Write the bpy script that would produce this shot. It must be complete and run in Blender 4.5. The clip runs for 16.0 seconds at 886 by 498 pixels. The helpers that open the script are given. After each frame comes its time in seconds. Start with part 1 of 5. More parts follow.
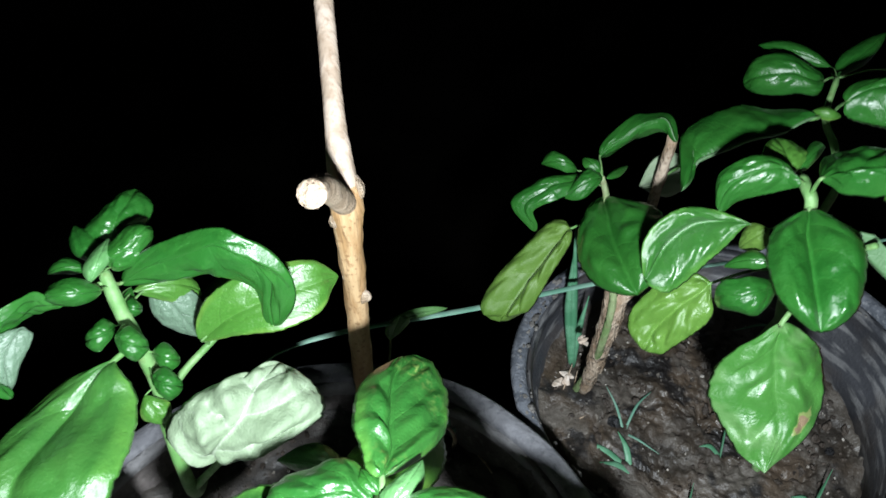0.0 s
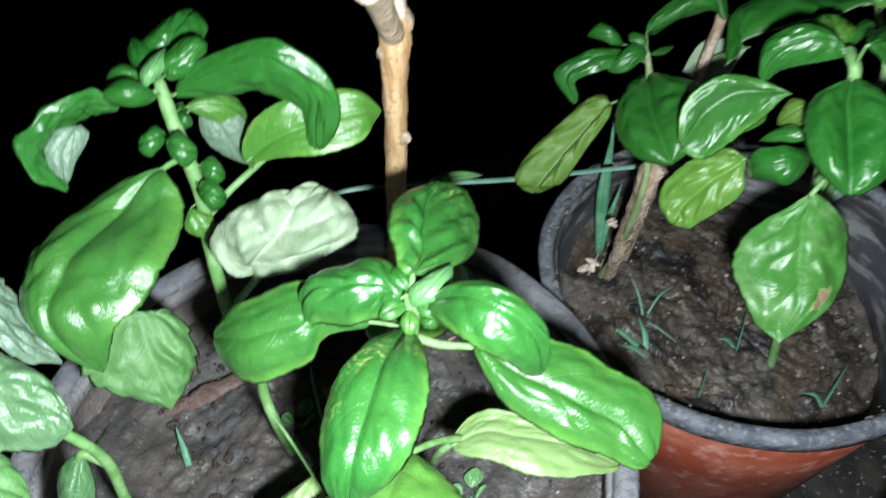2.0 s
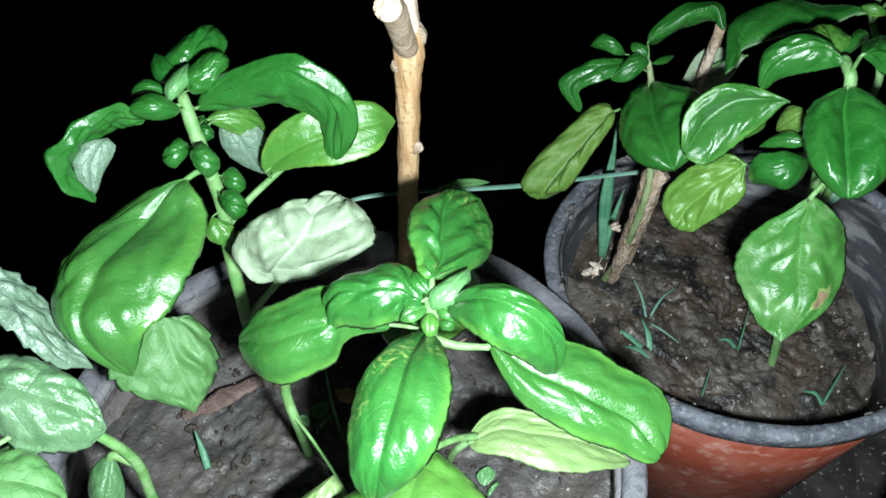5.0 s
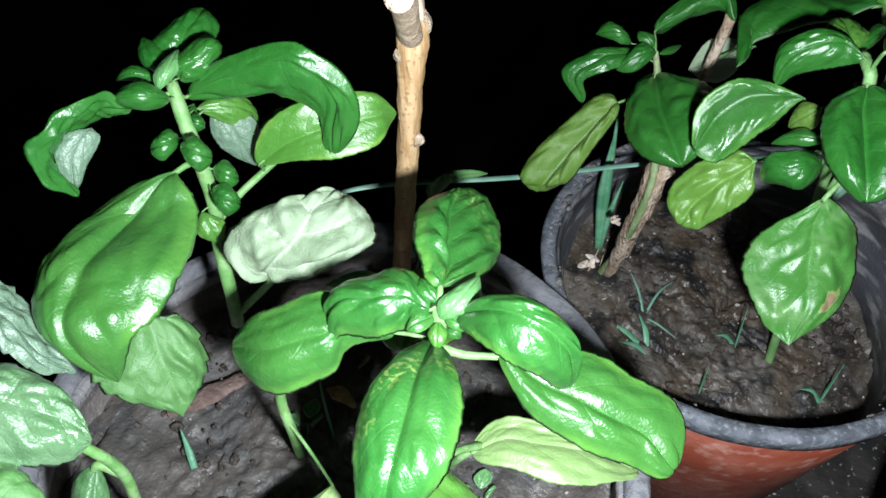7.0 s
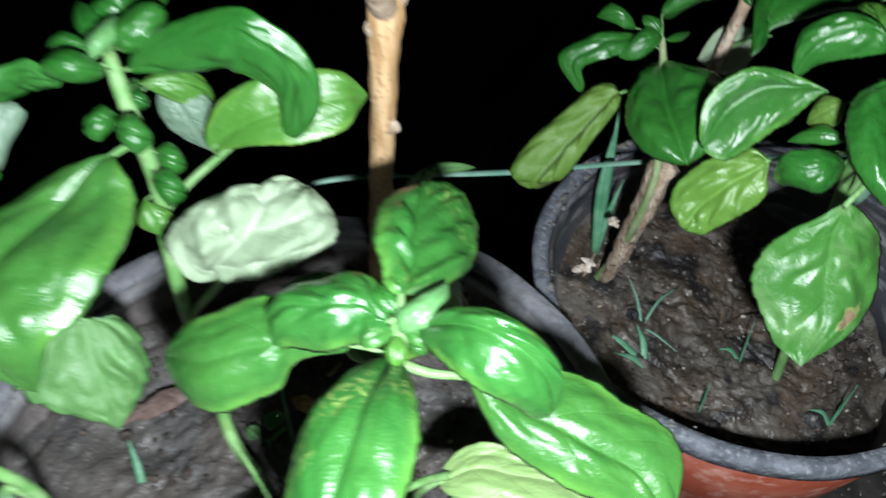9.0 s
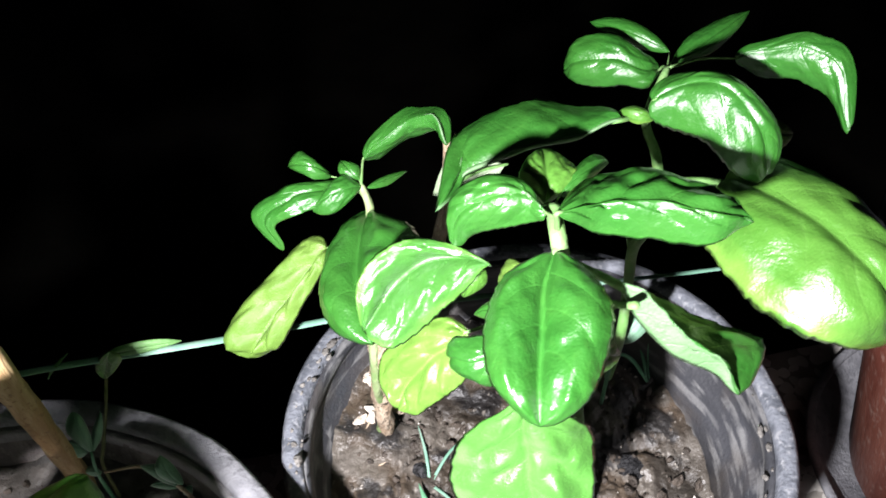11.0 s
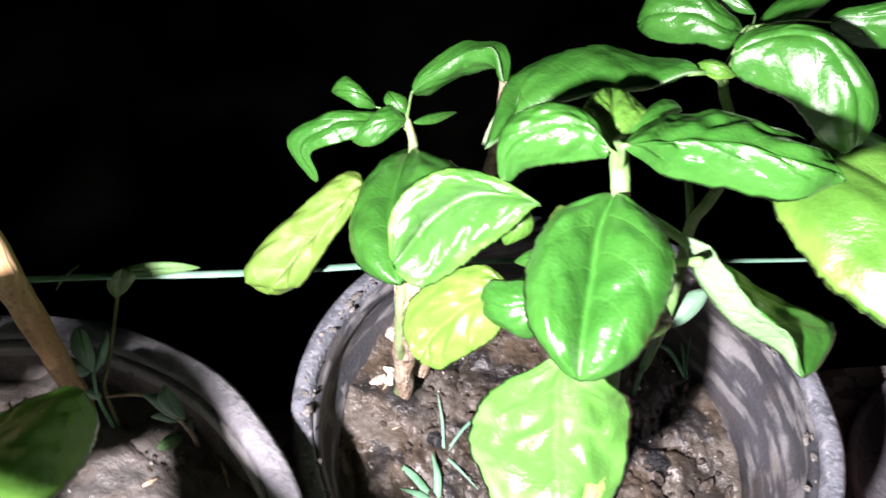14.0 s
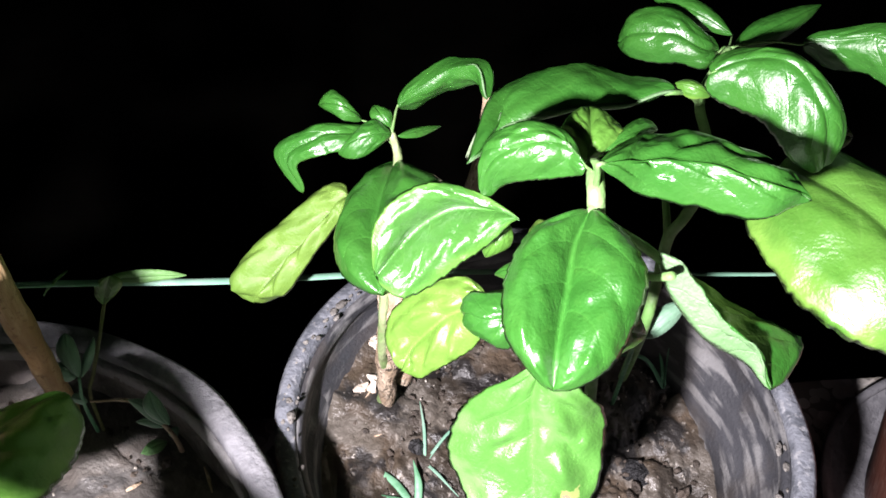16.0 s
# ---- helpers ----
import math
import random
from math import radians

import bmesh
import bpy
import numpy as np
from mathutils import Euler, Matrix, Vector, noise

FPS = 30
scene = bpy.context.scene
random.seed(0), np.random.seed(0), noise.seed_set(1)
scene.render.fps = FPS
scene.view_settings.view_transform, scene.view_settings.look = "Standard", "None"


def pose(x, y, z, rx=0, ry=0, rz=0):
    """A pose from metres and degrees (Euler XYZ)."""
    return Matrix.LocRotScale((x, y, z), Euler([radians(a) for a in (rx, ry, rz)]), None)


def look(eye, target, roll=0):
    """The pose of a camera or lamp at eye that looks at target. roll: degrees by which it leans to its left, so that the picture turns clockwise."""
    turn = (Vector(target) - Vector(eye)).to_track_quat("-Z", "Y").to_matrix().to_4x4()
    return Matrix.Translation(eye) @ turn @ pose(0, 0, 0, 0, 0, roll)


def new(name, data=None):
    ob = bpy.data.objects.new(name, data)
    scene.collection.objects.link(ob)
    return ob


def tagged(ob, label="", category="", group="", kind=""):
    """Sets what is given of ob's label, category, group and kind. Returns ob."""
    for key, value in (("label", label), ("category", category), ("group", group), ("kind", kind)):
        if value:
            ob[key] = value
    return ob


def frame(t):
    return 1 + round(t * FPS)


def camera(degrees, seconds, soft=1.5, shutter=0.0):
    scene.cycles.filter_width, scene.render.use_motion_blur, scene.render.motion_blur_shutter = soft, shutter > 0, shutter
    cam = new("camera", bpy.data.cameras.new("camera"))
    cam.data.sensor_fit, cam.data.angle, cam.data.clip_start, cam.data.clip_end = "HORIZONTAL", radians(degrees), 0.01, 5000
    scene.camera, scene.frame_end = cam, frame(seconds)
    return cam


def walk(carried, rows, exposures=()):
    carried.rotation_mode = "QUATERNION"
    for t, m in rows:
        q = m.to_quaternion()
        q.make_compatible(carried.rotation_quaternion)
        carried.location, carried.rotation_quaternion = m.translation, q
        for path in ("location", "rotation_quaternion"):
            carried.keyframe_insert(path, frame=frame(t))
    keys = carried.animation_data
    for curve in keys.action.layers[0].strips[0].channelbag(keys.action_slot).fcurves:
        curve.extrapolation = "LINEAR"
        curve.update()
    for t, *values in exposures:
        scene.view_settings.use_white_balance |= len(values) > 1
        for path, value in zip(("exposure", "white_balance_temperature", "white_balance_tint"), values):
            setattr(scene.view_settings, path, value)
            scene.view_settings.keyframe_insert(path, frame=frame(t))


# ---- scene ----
cam = camera(56.0, 16.0, soft=1.6, shutter=0.7)
PATH = [
    (0, (0.0484, 0.0046, 0.5403), (-0.0654, 0.7309, -0.1376), -4.47),
    (0.3, (0.0593, -0.0023, 0.5524), (-0.0762, 0.7148, -0.1313), -4.67),
    (0.5, (0.0618, -0.0084, 0.5554), (-0.0661, 0.7017, -0.1370), -5.12),
    (0.8, (0.0557, -0.0170, 0.5505), (-0.0687, 0.6794, -0.1563), -4.07),
    (1, (0.0565, -0.0183, 0.5411), (-0.0699, 0.6686, -0.1746), -4.14),
    (1.3, (0.0478, -0.0143, 0.5356), (-0.0903, 0.6636, -0.1864), -4.75),
    (1.5, (0.0493, -0.0106, 0.5288), (-0.0906, 0.6675, -0.1927), -3.98),
    (1.8, (0.0474, -0.0287, 0.5114), (-0.1009, 0.6401, -0.2171), -1.87),
    (2, (0.0502, -0.0305, 0.5186), (-0.0945, 0.6425, -0.2067), -2.20),
    (2.5, (0.0543, -0.0533, 0.5317), (-0.0710, 0.6404, -0.1775), -1.69),
    (3, (0.0533, -0.0630, 0.5373), (-0.0726, 0.6298, -0.1728), -1.55),
    (3.5, (0.0510, -0.0626, 0.5376), (-0.0794, 0.6273, -0.1745), -1.87),
    (4, (0.0448, -0.0504, 0.5299), (-0.0924, 0.6348, -0.1854), -1.90),
    (4.5, (0.0424, -0.0465, 0.5254), (-0.1022, 0.6347, -0.1922), -1.91),
    (5, (0.0449, -0.0398, 0.5271), (-0.0955, 0.6392, -0.1936), -2.44),
    (5.2, (0.0444, -0.0408, 0.5261), (-0.0940, 0.6353, -0.1975), -2.23),
    (7.3, (0.0317, -0.0238, 0.5216), (-0.0727, 0.6384, -0.2205), 0.39),
    (7.5, (0.0331, -0.0248, 0.5176), (-0.0696, 0.6377, -0.2244), 0.75),
    (8, (0.0396, -0.0279, 0.5114), (-0.0812, 0.6342, -0.2282), -1.34),
    (8.5, (0.0304, -0.0234, 0.5142), (-0.0878, 0.6420, -0.2229), 0.28),
    (9, (0.0385, 0.0022, 0.4973), (-0.0752, 0.6604, -0.2470), 1.13),
    (9.3, (0.0612, 0.0206, 0.4785), (-0.0383, 0.6826, -0.2644), 1.47),
    (9.5, (0.0757, 0.0450, 0.4819), (-0.0304, 0.7066, -0.2604), -0.83),
    (9.8, (0.0878, 0.0647, 0.4864), (-0.0249, 0.7366, -0.2457), -1.71),
    (10, (0.0971, 0.0833, 0.4854), (0.0049, 0.7578, -0.2471), -1.57),
    (10.2, (0.1124, 0.0945, 0.4951), (0.0146, 0.7727, -0.2332), -3.59),
    (12.3, (0.1649, 0.0938, 0.4941), (0.0222, 0.8085, -0.1906), -1.90),
    (12.5, (0.1685, 0.0942, 0.4895), (0.0218, 0.8037, -0.1998), -2.42),
    (13, (0.1642, 0.0860, 0.4925), (0.0200, 0.7916, -0.2012), -2.77),
    (13.3, (0.1495, 0.0745, 0.5005), (0.0228, 0.7641, -0.2125), -2.68),
    (13.5, (0.1475, 0.0942, 0.4916), (-0.0087, 0.7896, -0.2098), -2.06),
    (13.8, (0.1336, 0.0992, 0.4869), (0.0113, 0.7846, -0.2309), 0.21),
    (14, (0.1448, 0.0972, 0.4652), (-0.0098, 0.7854, -0.2437), 0.80),
    (14.5, (0.1505, 0.0894, 0.4695), (0.0039, 0.7835, -0.2353), 1.91),
    (15, (0.1506, 0.0898, 0.4629), (-0.0078, 0.7857, -0.2376), 1.30),
    (15.5, (0.1504, 0.0970, 0.4685), (-0.0058, 0.7906, -0.2348), 2.01),
    (16, (0.1472, 0.0938, 0.4709), (0.0060, 0.7919, -0.2311), 2.34),
]
walk(cam, [(t, look(eye, target, roll)) for t, eye, target, roll in PATH], [(0, 0.22, 5950, 10), (0.5, 0.68, 5950, 12), (1.0, 0.7, 5950, 16), (1.5, 0.6, 6050, 18), (2.0, 0.15, 5980, 9), (3.0, 0.13, 5820, 1), (4.0, 0.24, 5870, 7), (5.0, 0.24, 5870, 6), (7.3, 0.2, 5950, 12), (8.0, 0.16, 5900, 9), (8.5, 0.13, 5850, 4), (9.0, 0.16, 5950, 11), (9.3, 0.12, 6300, 17), (9.5, 0.28, 6400, 18), (10.2, 1.28, 6400, 17), (12.3, 2.02, 6600, 28), (13.5, 1.98, 6550, 25), (14.0, 2.06, 6650, 30), (14.5, 1.74, 6600, 28), (16, 1.74, 6600, 27)])

# ---- light: night, one phone torch ----
world = bpy.data.worlds.new("night")
scene.world = world
world.use_nodes = True
world.node_tree.nodes["Background"].inputs[0].default_value = (0.35, 0.45, 0.7, 1)
world.node_tree.nodes["Background"].inputs[1].default_value = 0.0006
torch_data = bpy.data.lights.new("phone_torch", "POINT")
torch_data.energy, torch_data.color, torch_data.shadow_soft_size = 11.3, (0.97, 1.0, 0.98), 0.009
torch = new("phone_torch", torch_data)
torch.location = (0.069, -0.033, 0.482)

# ---- materials ----
def material(name):
    m = bpy.data.materials.new(name)
    m.use_nodes = True
    t = m.node_tree
    return m, t, t.nodes["Principled BSDF"]


def node(t, kind, **values):
    n = t.nodes.new(kind)
    for key, value in values.items():
        if key in n.inputs:
            n.inputs[key].default_value = value
        else:
            n.inputs[int(key[1:])].default_value = value
    return n


def maths(t, op, a, b=None):
    n = t.nodes.new("ShaderNodeMath")
    n.operation = op
    for k, value in enumerate((a, b)):
        if value is None:
            continue
        if isinstance(value, (int, float)):
            n.inputs[k].default_value = value
        else:
            t.links.new(value, n.inputs[k])
    return n.outputs[0]


def mixed(t, factor, a, b):
    n = t.nodes.new("ShaderNodeMix")
    n.data_type = "RGBA"
    if isinstance(factor, (int, float)):
        n.inputs[0].default_value = factor
    else:
        t.links.new(factor, n.inputs[0])
    for k, value in ((6, a), (7, b)):
        if isinstance(value, tuple):
            n.inputs[k].default_value = (*value, 1)
        else:
            t.links.new(value, n.inputs[k])
    return n.outputs[2]


def noisy(t, scale, detail=4.0, low=0.4, high=0.6, coord="Object", stretch=1.0):
    """A noise from 0 to 1 at real-world scale, with its contrast set by low and high."""
    c = t.nodes.new("ShaderNodeTexCoord")
    n = node(t, "ShaderNodeTexNoise", Scale=scale, Detail=detail)
    if stretch != 1.0:
        m = t.nodes.new("ShaderNodeMapping")
        m.inputs["Scale"].default_value = (1, 1, stretch)
        t.links.new(c.outputs[coord], m.inputs["Vector"])
        t.links.new(m.outputs[0], n.inputs["Vector"])
    else:
        t.links.new(c.outputs[coord], n.inputs["Vector"])
    r = t.nodes.new("ShaderNodeMapRange")
    r.inputs[1].default_value, r.inputs[2].default_value = low, high
    t.links.new(n.outputs[0], r.inputs[0])
    return r.outputs[0]


def bumped(t, bsdf, height, strength, distance):
    b = node(t, "ShaderNodeBump", Strength=strength, Distance=distance)
    t.links.new(height, b.inputs["Height"])
    t.links.new(b.outputs[0], bsdf.inputs["Normal"])


def leaf_material(name, base, second, vein, rough=0.34, patch=0.5, relief=0.5, blotch=None, margin=None, scar=None, coat=0.25, fleck=0.0, lines=0.16):
    """Waxy leaf skin. The first UV map runs along and across the leaf; the second carries the run of the side veins."""
    m, t, bsdf = material(name)
    uv = node(t, "ShaderNodeUVMap")
    uv.uv_map = "UVMap"
    sep = t.nodes.new("ShaderNodeSeparateXYZ")
    t.links.new(uv.outputs[0], sep.inputs[0])
    u = sep.outputs[0]
    side = maths(t, "ABSOLUTE", maths(t, "MULTIPLY", maths(t, "SUBTRACT", sep.outputs[1], 0.5), 2.0))
    run = node(t, "ShaderNodeUVMap")
    run.uv_map = "veins"
    runs = t.nodes.new("ShaderNodeSeparateXYZ")
    t.links.new(run.outputs[0], runs.inputs[0])
    phase = maths(t, "FRACT", runs.outputs[0])
    gap = maths(t, "MINIMUM", phase, maths(t, "SUBTRACT", 1.0, phase))
    lateral = maths(t, "SUBTRACT", 1.0, maths(t, "MINIMUM", maths(t, "DIVIDE", gap, 0.055), 1.0))
    lateral = maths(t, "MULTIPLY", lateral, maths(t, "SUBTRACT", 1.0, maths(t, "MULTIPLY", side, 0.85)))
    width = maths(t, "SUBTRACT", 0.06, maths(t, "MULTIPLY", u, 0.04))
    rib = maths(t, "SUBTRACT", 1.0, maths(t, "MINIMUM", maths(t, "DIVIDE", side, width), 1.0))
    veins = maths(t, "MAXIMUM", maths(t, "MULTIPLY", rib, 0.65), maths(t, "MULTIPLY", lateral, 0.6))
    info = t.nodes.new("ShaderNodeObjectInfo")
    shade = maths(t, "ADD", maths(t, "MULTIPLY", noisy(t, 48, 3, 0.35, 0.65), 0.6), maths(t, "MULTIPLY", info.outputs["Random"], 0.4))
    colour = mixed(t, maths(t, "MULTIPLY", shade, patch), base, second)
    colour = mixed(t, maths(t, "MULTIPLY", noisy(t, 420, 2, 0.55, 0.75), 0.3), colour, second)
    if blotch:
        colour = mixed(t, maths(t, "MULTIPLY", noisy(t, 38, 3, 0.52, 0.6), 0.75), colour, blotch)
    colour = mixed(t, maths(t, "MULTIPLY", noisy(t, 300, 3, 0.66, 0.74), 0.2), colour, vein)
    if fleck:
        spots = maths(t, "MULTIPLY", noisy(t, 34, 2, 0.56, 0.66), noisy(t, 500, 2, 0.5, 0.62))
        colour = mixed(t, maths(t, "MULTIPLY", spots, fleck), colour, (0.3, 0.38, 0.1))
    if margin:
        rimmed = maths(t, "MULTIPLY", maths(t, "MAXIMUM", maths(t, "MULTIPLY", maths(t, "SUBTRACT", side, 0.72), 3.5), 0.0), noisy(t, 60, 3, 0.4, 0.6))
        colour = mixed(t, maths(t, "MINIMUM", rimmed, 0.5), colour, margin)
    colour = mixed(t, maths(t, "MULTIPLY", veins, lines), colour, vein)
    if scar:
        du = maths(t, "POWER", maths(t, "ABSOLUTE", maths(t, "DIVIDE", maths(t, "SUBTRACT", u, scar[0]), 0.07)), 2.0)
        dv = maths(t, "POWER", maths(t, "ABSOLUTE", maths(t, "DIVIDE", maths(t, "SUBTRACT", sep.outputs[1], scar[1]), 0.1)), 2.0)
        worn = maths(t, "ADD", maths(t, "ADD", du, dv), maths(t, "MULTIPLY", noisy(t, 190, 4, 0.3, 0.7), 1.5))
        colour = mixed(t, maths(t, "LESS_THAN", worn, 1.75), colour, (0.2, 0.26, 0.08))
        colour = mixed(t, maths(t, "LESS_THAN", worn, 1.3), colour, (0.21, 0.15, 0.09))
    t.links.new(colour, bsdf.inputs["Base Color"])
    rr = maths(t, "ADD", maths(t, "MULTIPLY", noisy(t, 110, 5, 0.4, 0.6), 0.13), rough - 0.05)
    t.links.new(maths(t, "ADD", rr, 0.2), bsdf.inputs["Roughness"])
    bsdf.inputs["Specular IOR Level"].default_value = 0.1
    gloss = t.nodes.new("ShaderNodeBsdfGlossy")
    gloss.distribution = "BECKMANN"
    t.links.new(rr, gloss.inputs["Roughness"])
    wax = node(t, "ShaderNodeFresnel", IOR=1.44 + coat * 0.7)
    blend = t.nodes.new("ShaderNodeMixShader")
    t.links.new(wax.outputs[0], blend.inputs[0])
    t.links.new(bsdf.outputs[0], blend.inputs[1])
    t.links.new(gloss.outputs[0], blend.inputs[2])
    t.links.new(blend.outputs[0], t.nodes["Material Output"].inputs["Surface"])
    grain = maths(t, "ADD", maths(t, "MULTIPLY", noisy(t, 130, 3, 0.25, 0.75), 0.75), maths(t, "ADD", maths(t, "MULTIPLY", noisy(t, 300, 4, 0.3, 0.7), 0.25), maths(t, "MULTIPLY", noisy(t, 1100, 2, 0.3, 0.7), 0.16)))
    height = maths(t, "SUBTRACT", grain, maths(t, "MULTIPLY", veins, 0.4))
    bumped(t, bsdf, height, relief, 0.0008)
    for shader in (gloss, wax):
        t.links.new(bsdf.inputs["Normal"].links[0].from_socket, shader.inputs["Normal"])
    return m


def rough_material(name, a, b, c=None, scale=60, rough=0.8, relief=0.5, depth=0.002, fine=600, low=0.42, high=0.58, spec=0.3, stretch=1.0):
    """Two or three colours broken up at a coarse and a fine scale."""
    m, t, bsdf = material(name)
    coarse, grain = noisy(t, scale, 6, low, high, stretch=stretch), noisy(t, fine, 4, 0.35, 0.65, stretch=stretch)
    colour = mixed(t, coarse, a, b)
    if c:
        colour = mixed(t, maths(t, "MULTIPLY", noisy(t, scale * 2.7, 5, 0.55, 0.68), 0.8), colour, c)
    colour = mixed(t, maths(t, "MULTIPLY", grain, 0.3), colour, a)
    t.links.new(colour, bsdf.inputs["Base Color"])
    t.links.new(maths(t, "ADD", maths(t, "MULTIPLY", grain, 0.2), rough - 0.1), bsdf.inputs["Roughness"])
    bsdf.inputs["Specular IOR Level"].default_value = spec
    bumped(t, bsdf, maths(t, "ADD", coarse, maths(t, "MULTIPLY", grain, 0.5)), relief, depth)
    return m


UNDER = leaf_material("leaf_underside", (0.075, 0.16, 0.066), (0.112, 0.2, 0.092), (0.19, 0.31, 0.15), rough=0.55, relief=0.7, coat=0.0)
GREEN = leaf_material("basil_leaf_green", (0.0145, 0.096, 0.0118), (0.037, 0.146, 0.021), (0.06, 0.24, 0.04), rough=0.38)
MID = leaf_material("basil_leaf_mid_green", (0.027, 0.12, 0.019), (0.061, 0.17, 0.031), (0.09, 0.26, 0.06), rough=0.39, margin=(0.1, 0.26, 0.04))
SPECK = leaf_material("basil_leaf_specked", (0.018, 0.104, 0.016), (0.046, 0.15, 0.027), (0.09, 0.26, 0.06), rough=0.38, margin=(0.1, 0.26, 0.04), fleck=0.5)
LIME = leaf_material("basil_leaf_lime", (0.08, 0.19, 0.027), (0.14, 0.265, 0.045), (0.21, 0.34, 0.09), rough=0.42)
LIGHT = leaf_material("basil_leaf_light", (0.05, 0.16, 0.02), (0.09, 0.212, 0.036), (0.14, 0.28, 0.075), rough=0.42, coat=0.4, margin=(0.16, 0.3, 0.05))
YELLOW = leaf_material("basil_leaf_yellowing", (0.07, 0.15, 0.024), (0.12, 0.205, 0.037), (0.18, 0.27, 0.07), rough=0.5, coat=-0.15)
FAINT = leaf_material("basil_leaf_pale_yellow", (0.16, 0.26, 0.085), (0.235, 0.335, 0.135), (0.3, 0.39, 0.2), rough=0.45)
PALE = leaf_material("basil_leaf_faded", (0.195, 0.265, 0.16), (0.265, 0.33, 0.225), (0.42, 0.47, 0.38), rough=0.6, relief=0.8, coat=0.0, lines=0.7)
BUD = leaf_material("basil_leaf_young", (0.085, 0.23, 0.07), (0.14, 0.3, 0.115), (0.22, 0.37, 0.18), rough=0.38)
BLOTCH = leaf_material("basil_leaf_blotched", (0.042, 0.16, 0.024), (0.08, 0.215, 0.045), (0.14, 0.29, 0.085), rough=0.43, coat=0.4, blotch=(0.12, 0.25, 0.08), scar=(0.73, 0.22))
HAZY = leaf_material("pale_green_rough_leaf", (0.05, 0.14, 0.04), (0.12, 0.21, 0.11), (0.2, 0.28, 0.18), rough=0.4, relief=0.9, coat=0.15, patch=0.9)
SILVER = leaf_material("pale_rough_leaf", (0.1, 0.168, 0.105), (0.165, 0.23, 0.17), (0.23, 0.29, 0.23), rough=0.42, relief=1.0, coat=0.1)
TEAL = leaf_material("weed_leaf_greyish", (0.12, 0.25, 0.16), (0.2, 0.34, 0.24), (0.28, 0.4, 0.3), rough=0.5, relief=0.4, coat=0.0)
DULL = leaf_material("basil_leaf_dull", (0.068, 0.178, 0.048), (0.115, 0.235, 0.08), (0.16, 0.28, 0.115), rough=0.55, relief=0.7, coat=0.0)
LOOKS = {"speck": (SPECK, UNDER), "dull": (DULL, UNDER), "mid": (MID, UNDER), "lime": (LIME, LIME), "teal": (TEAL, TEAL), "green": (GREEN, UNDER), "light": (LIGHT, UNDER), "yellow": (YELLOW, YELLOW), "pale": (PALE, PALE), "bud": (BUD, BUD), "blotch": (BLOTCH, UNDER), "silver": (SILVER, UNDER), "hazy": (HAZY, UNDER), "faint": (FAINT, FAINT)}
STEM = rough_material("basil_stem", (0.11, 0.25, 0.07), (0.19, 0.33, 0.13), (0.12, 0.19, 0.06), scale=90, rough=0.5, relief=0.4, depth=0.0006)
SPROUT = rough_material("seedling_green", (0.07, 0.21, 0.11), (0.13, 0.3, 0.18), scale=120, rough=0.45, relief=0.2, depth=0.0004)
STRAW = rough_material("grass_blade", (0.13, 0.28, 0.2), (0.22, 0.36, 0.28), scale=60, rough=0.45, relief=0.2, depth=0.0004)
WOOD = rough_material("dry_stick_bark", (0.33, 0.2, 0.09), (0.5, 0.35, 0.19), (0.2, 0.11, 0.05), scale=190, rough=0.6, relief=0.5, depth=0.0008, stretch=0.12)
CUT = rough_material("dry_stick_pale_end", (0.34, 0.25, 0.17), (0.48, 0.38, 0.28), (0.22, 0.15, 0.1), scale=150, rough=0.75, relief=0.6, depth=0.001)
OLIVE = rough_material("weed_stalk", (0.08, 0.1, 0.035), (0.14, 0.15, 0.06), scale=140, rough=0.6, relief=0.4, depth=0.0005)
PALE_BARK = rough_material("greyish_shoot_bark", (0.14, 0.22, 0.08), (0.24, 0.29, 0.15), (0.2, 0.18, 0.1), scale=130, rough=0.7, relief=0.6, depth=0.001, stretch=0.3)
BARK = rough_material("basil_woody_stem", (0.3, 0.22, 0.15), (0.52, 0.43, 0.33), (0.2, 0.12, 0.07), scale=150, rough=0.75, relief=0.8, depth=0.0015, stretch=0.35)


def soil_material(grey=0.0):
    """Wet mud: brown and grey patches, black holes, pale mineral spots and small glints."""
    m, t, bsdf = material("damp_soil")
    colour = mixed(t, noisy(t, 26, 5, 0.4, 0.62), (0.034, 0.028, 0.022), (0.082, 0.06, 0.041))
    colour = mixed(t, maths(t, "MULTIPLY", noisy(t, 45, 6, 0.5, 0.6), 0.85), colour, (0.105, 0.092, 0.077))
    colour = mixed(t, maths(t, "MULTIPLY", noisy(t, 42, 6, 0.53, 0.6), 0.92), colour, (0.012, 0.011, 0.011))
    colour = mixed(t, maths(t, "MULTIPLY", noisy(t, 260, 3, 0.63, 0.71), 0.7), colour, (0.24, 0.215, 0.185))
    colour = mixed(t, grey, colour, (0.1, 0.096, 0.091))
    t.links.new(colour, bsdf.inputs["Base Color"])
    t.links.new(maths(t, "ADD", maths(t, "MULTIPLY", noisy(t, 60, 4, 0.35, 0.65), 0.4), 0.3), bsdf.inputs["Roughness"])
    bsdf.inputs["Specular IOR Level"].default_value = 0.55
    height = maths(t, "ADD", maths(t, "MULTIPLY", noisy(t, 90, 6, 0.3, 0.7), 1.0), maths(t, "MULTIPLY", noisy(t, 420, 4, 0.3, 0.7), 0.35))
    bumped(t, bsdf, height, 0.55, 0.002)
    return m


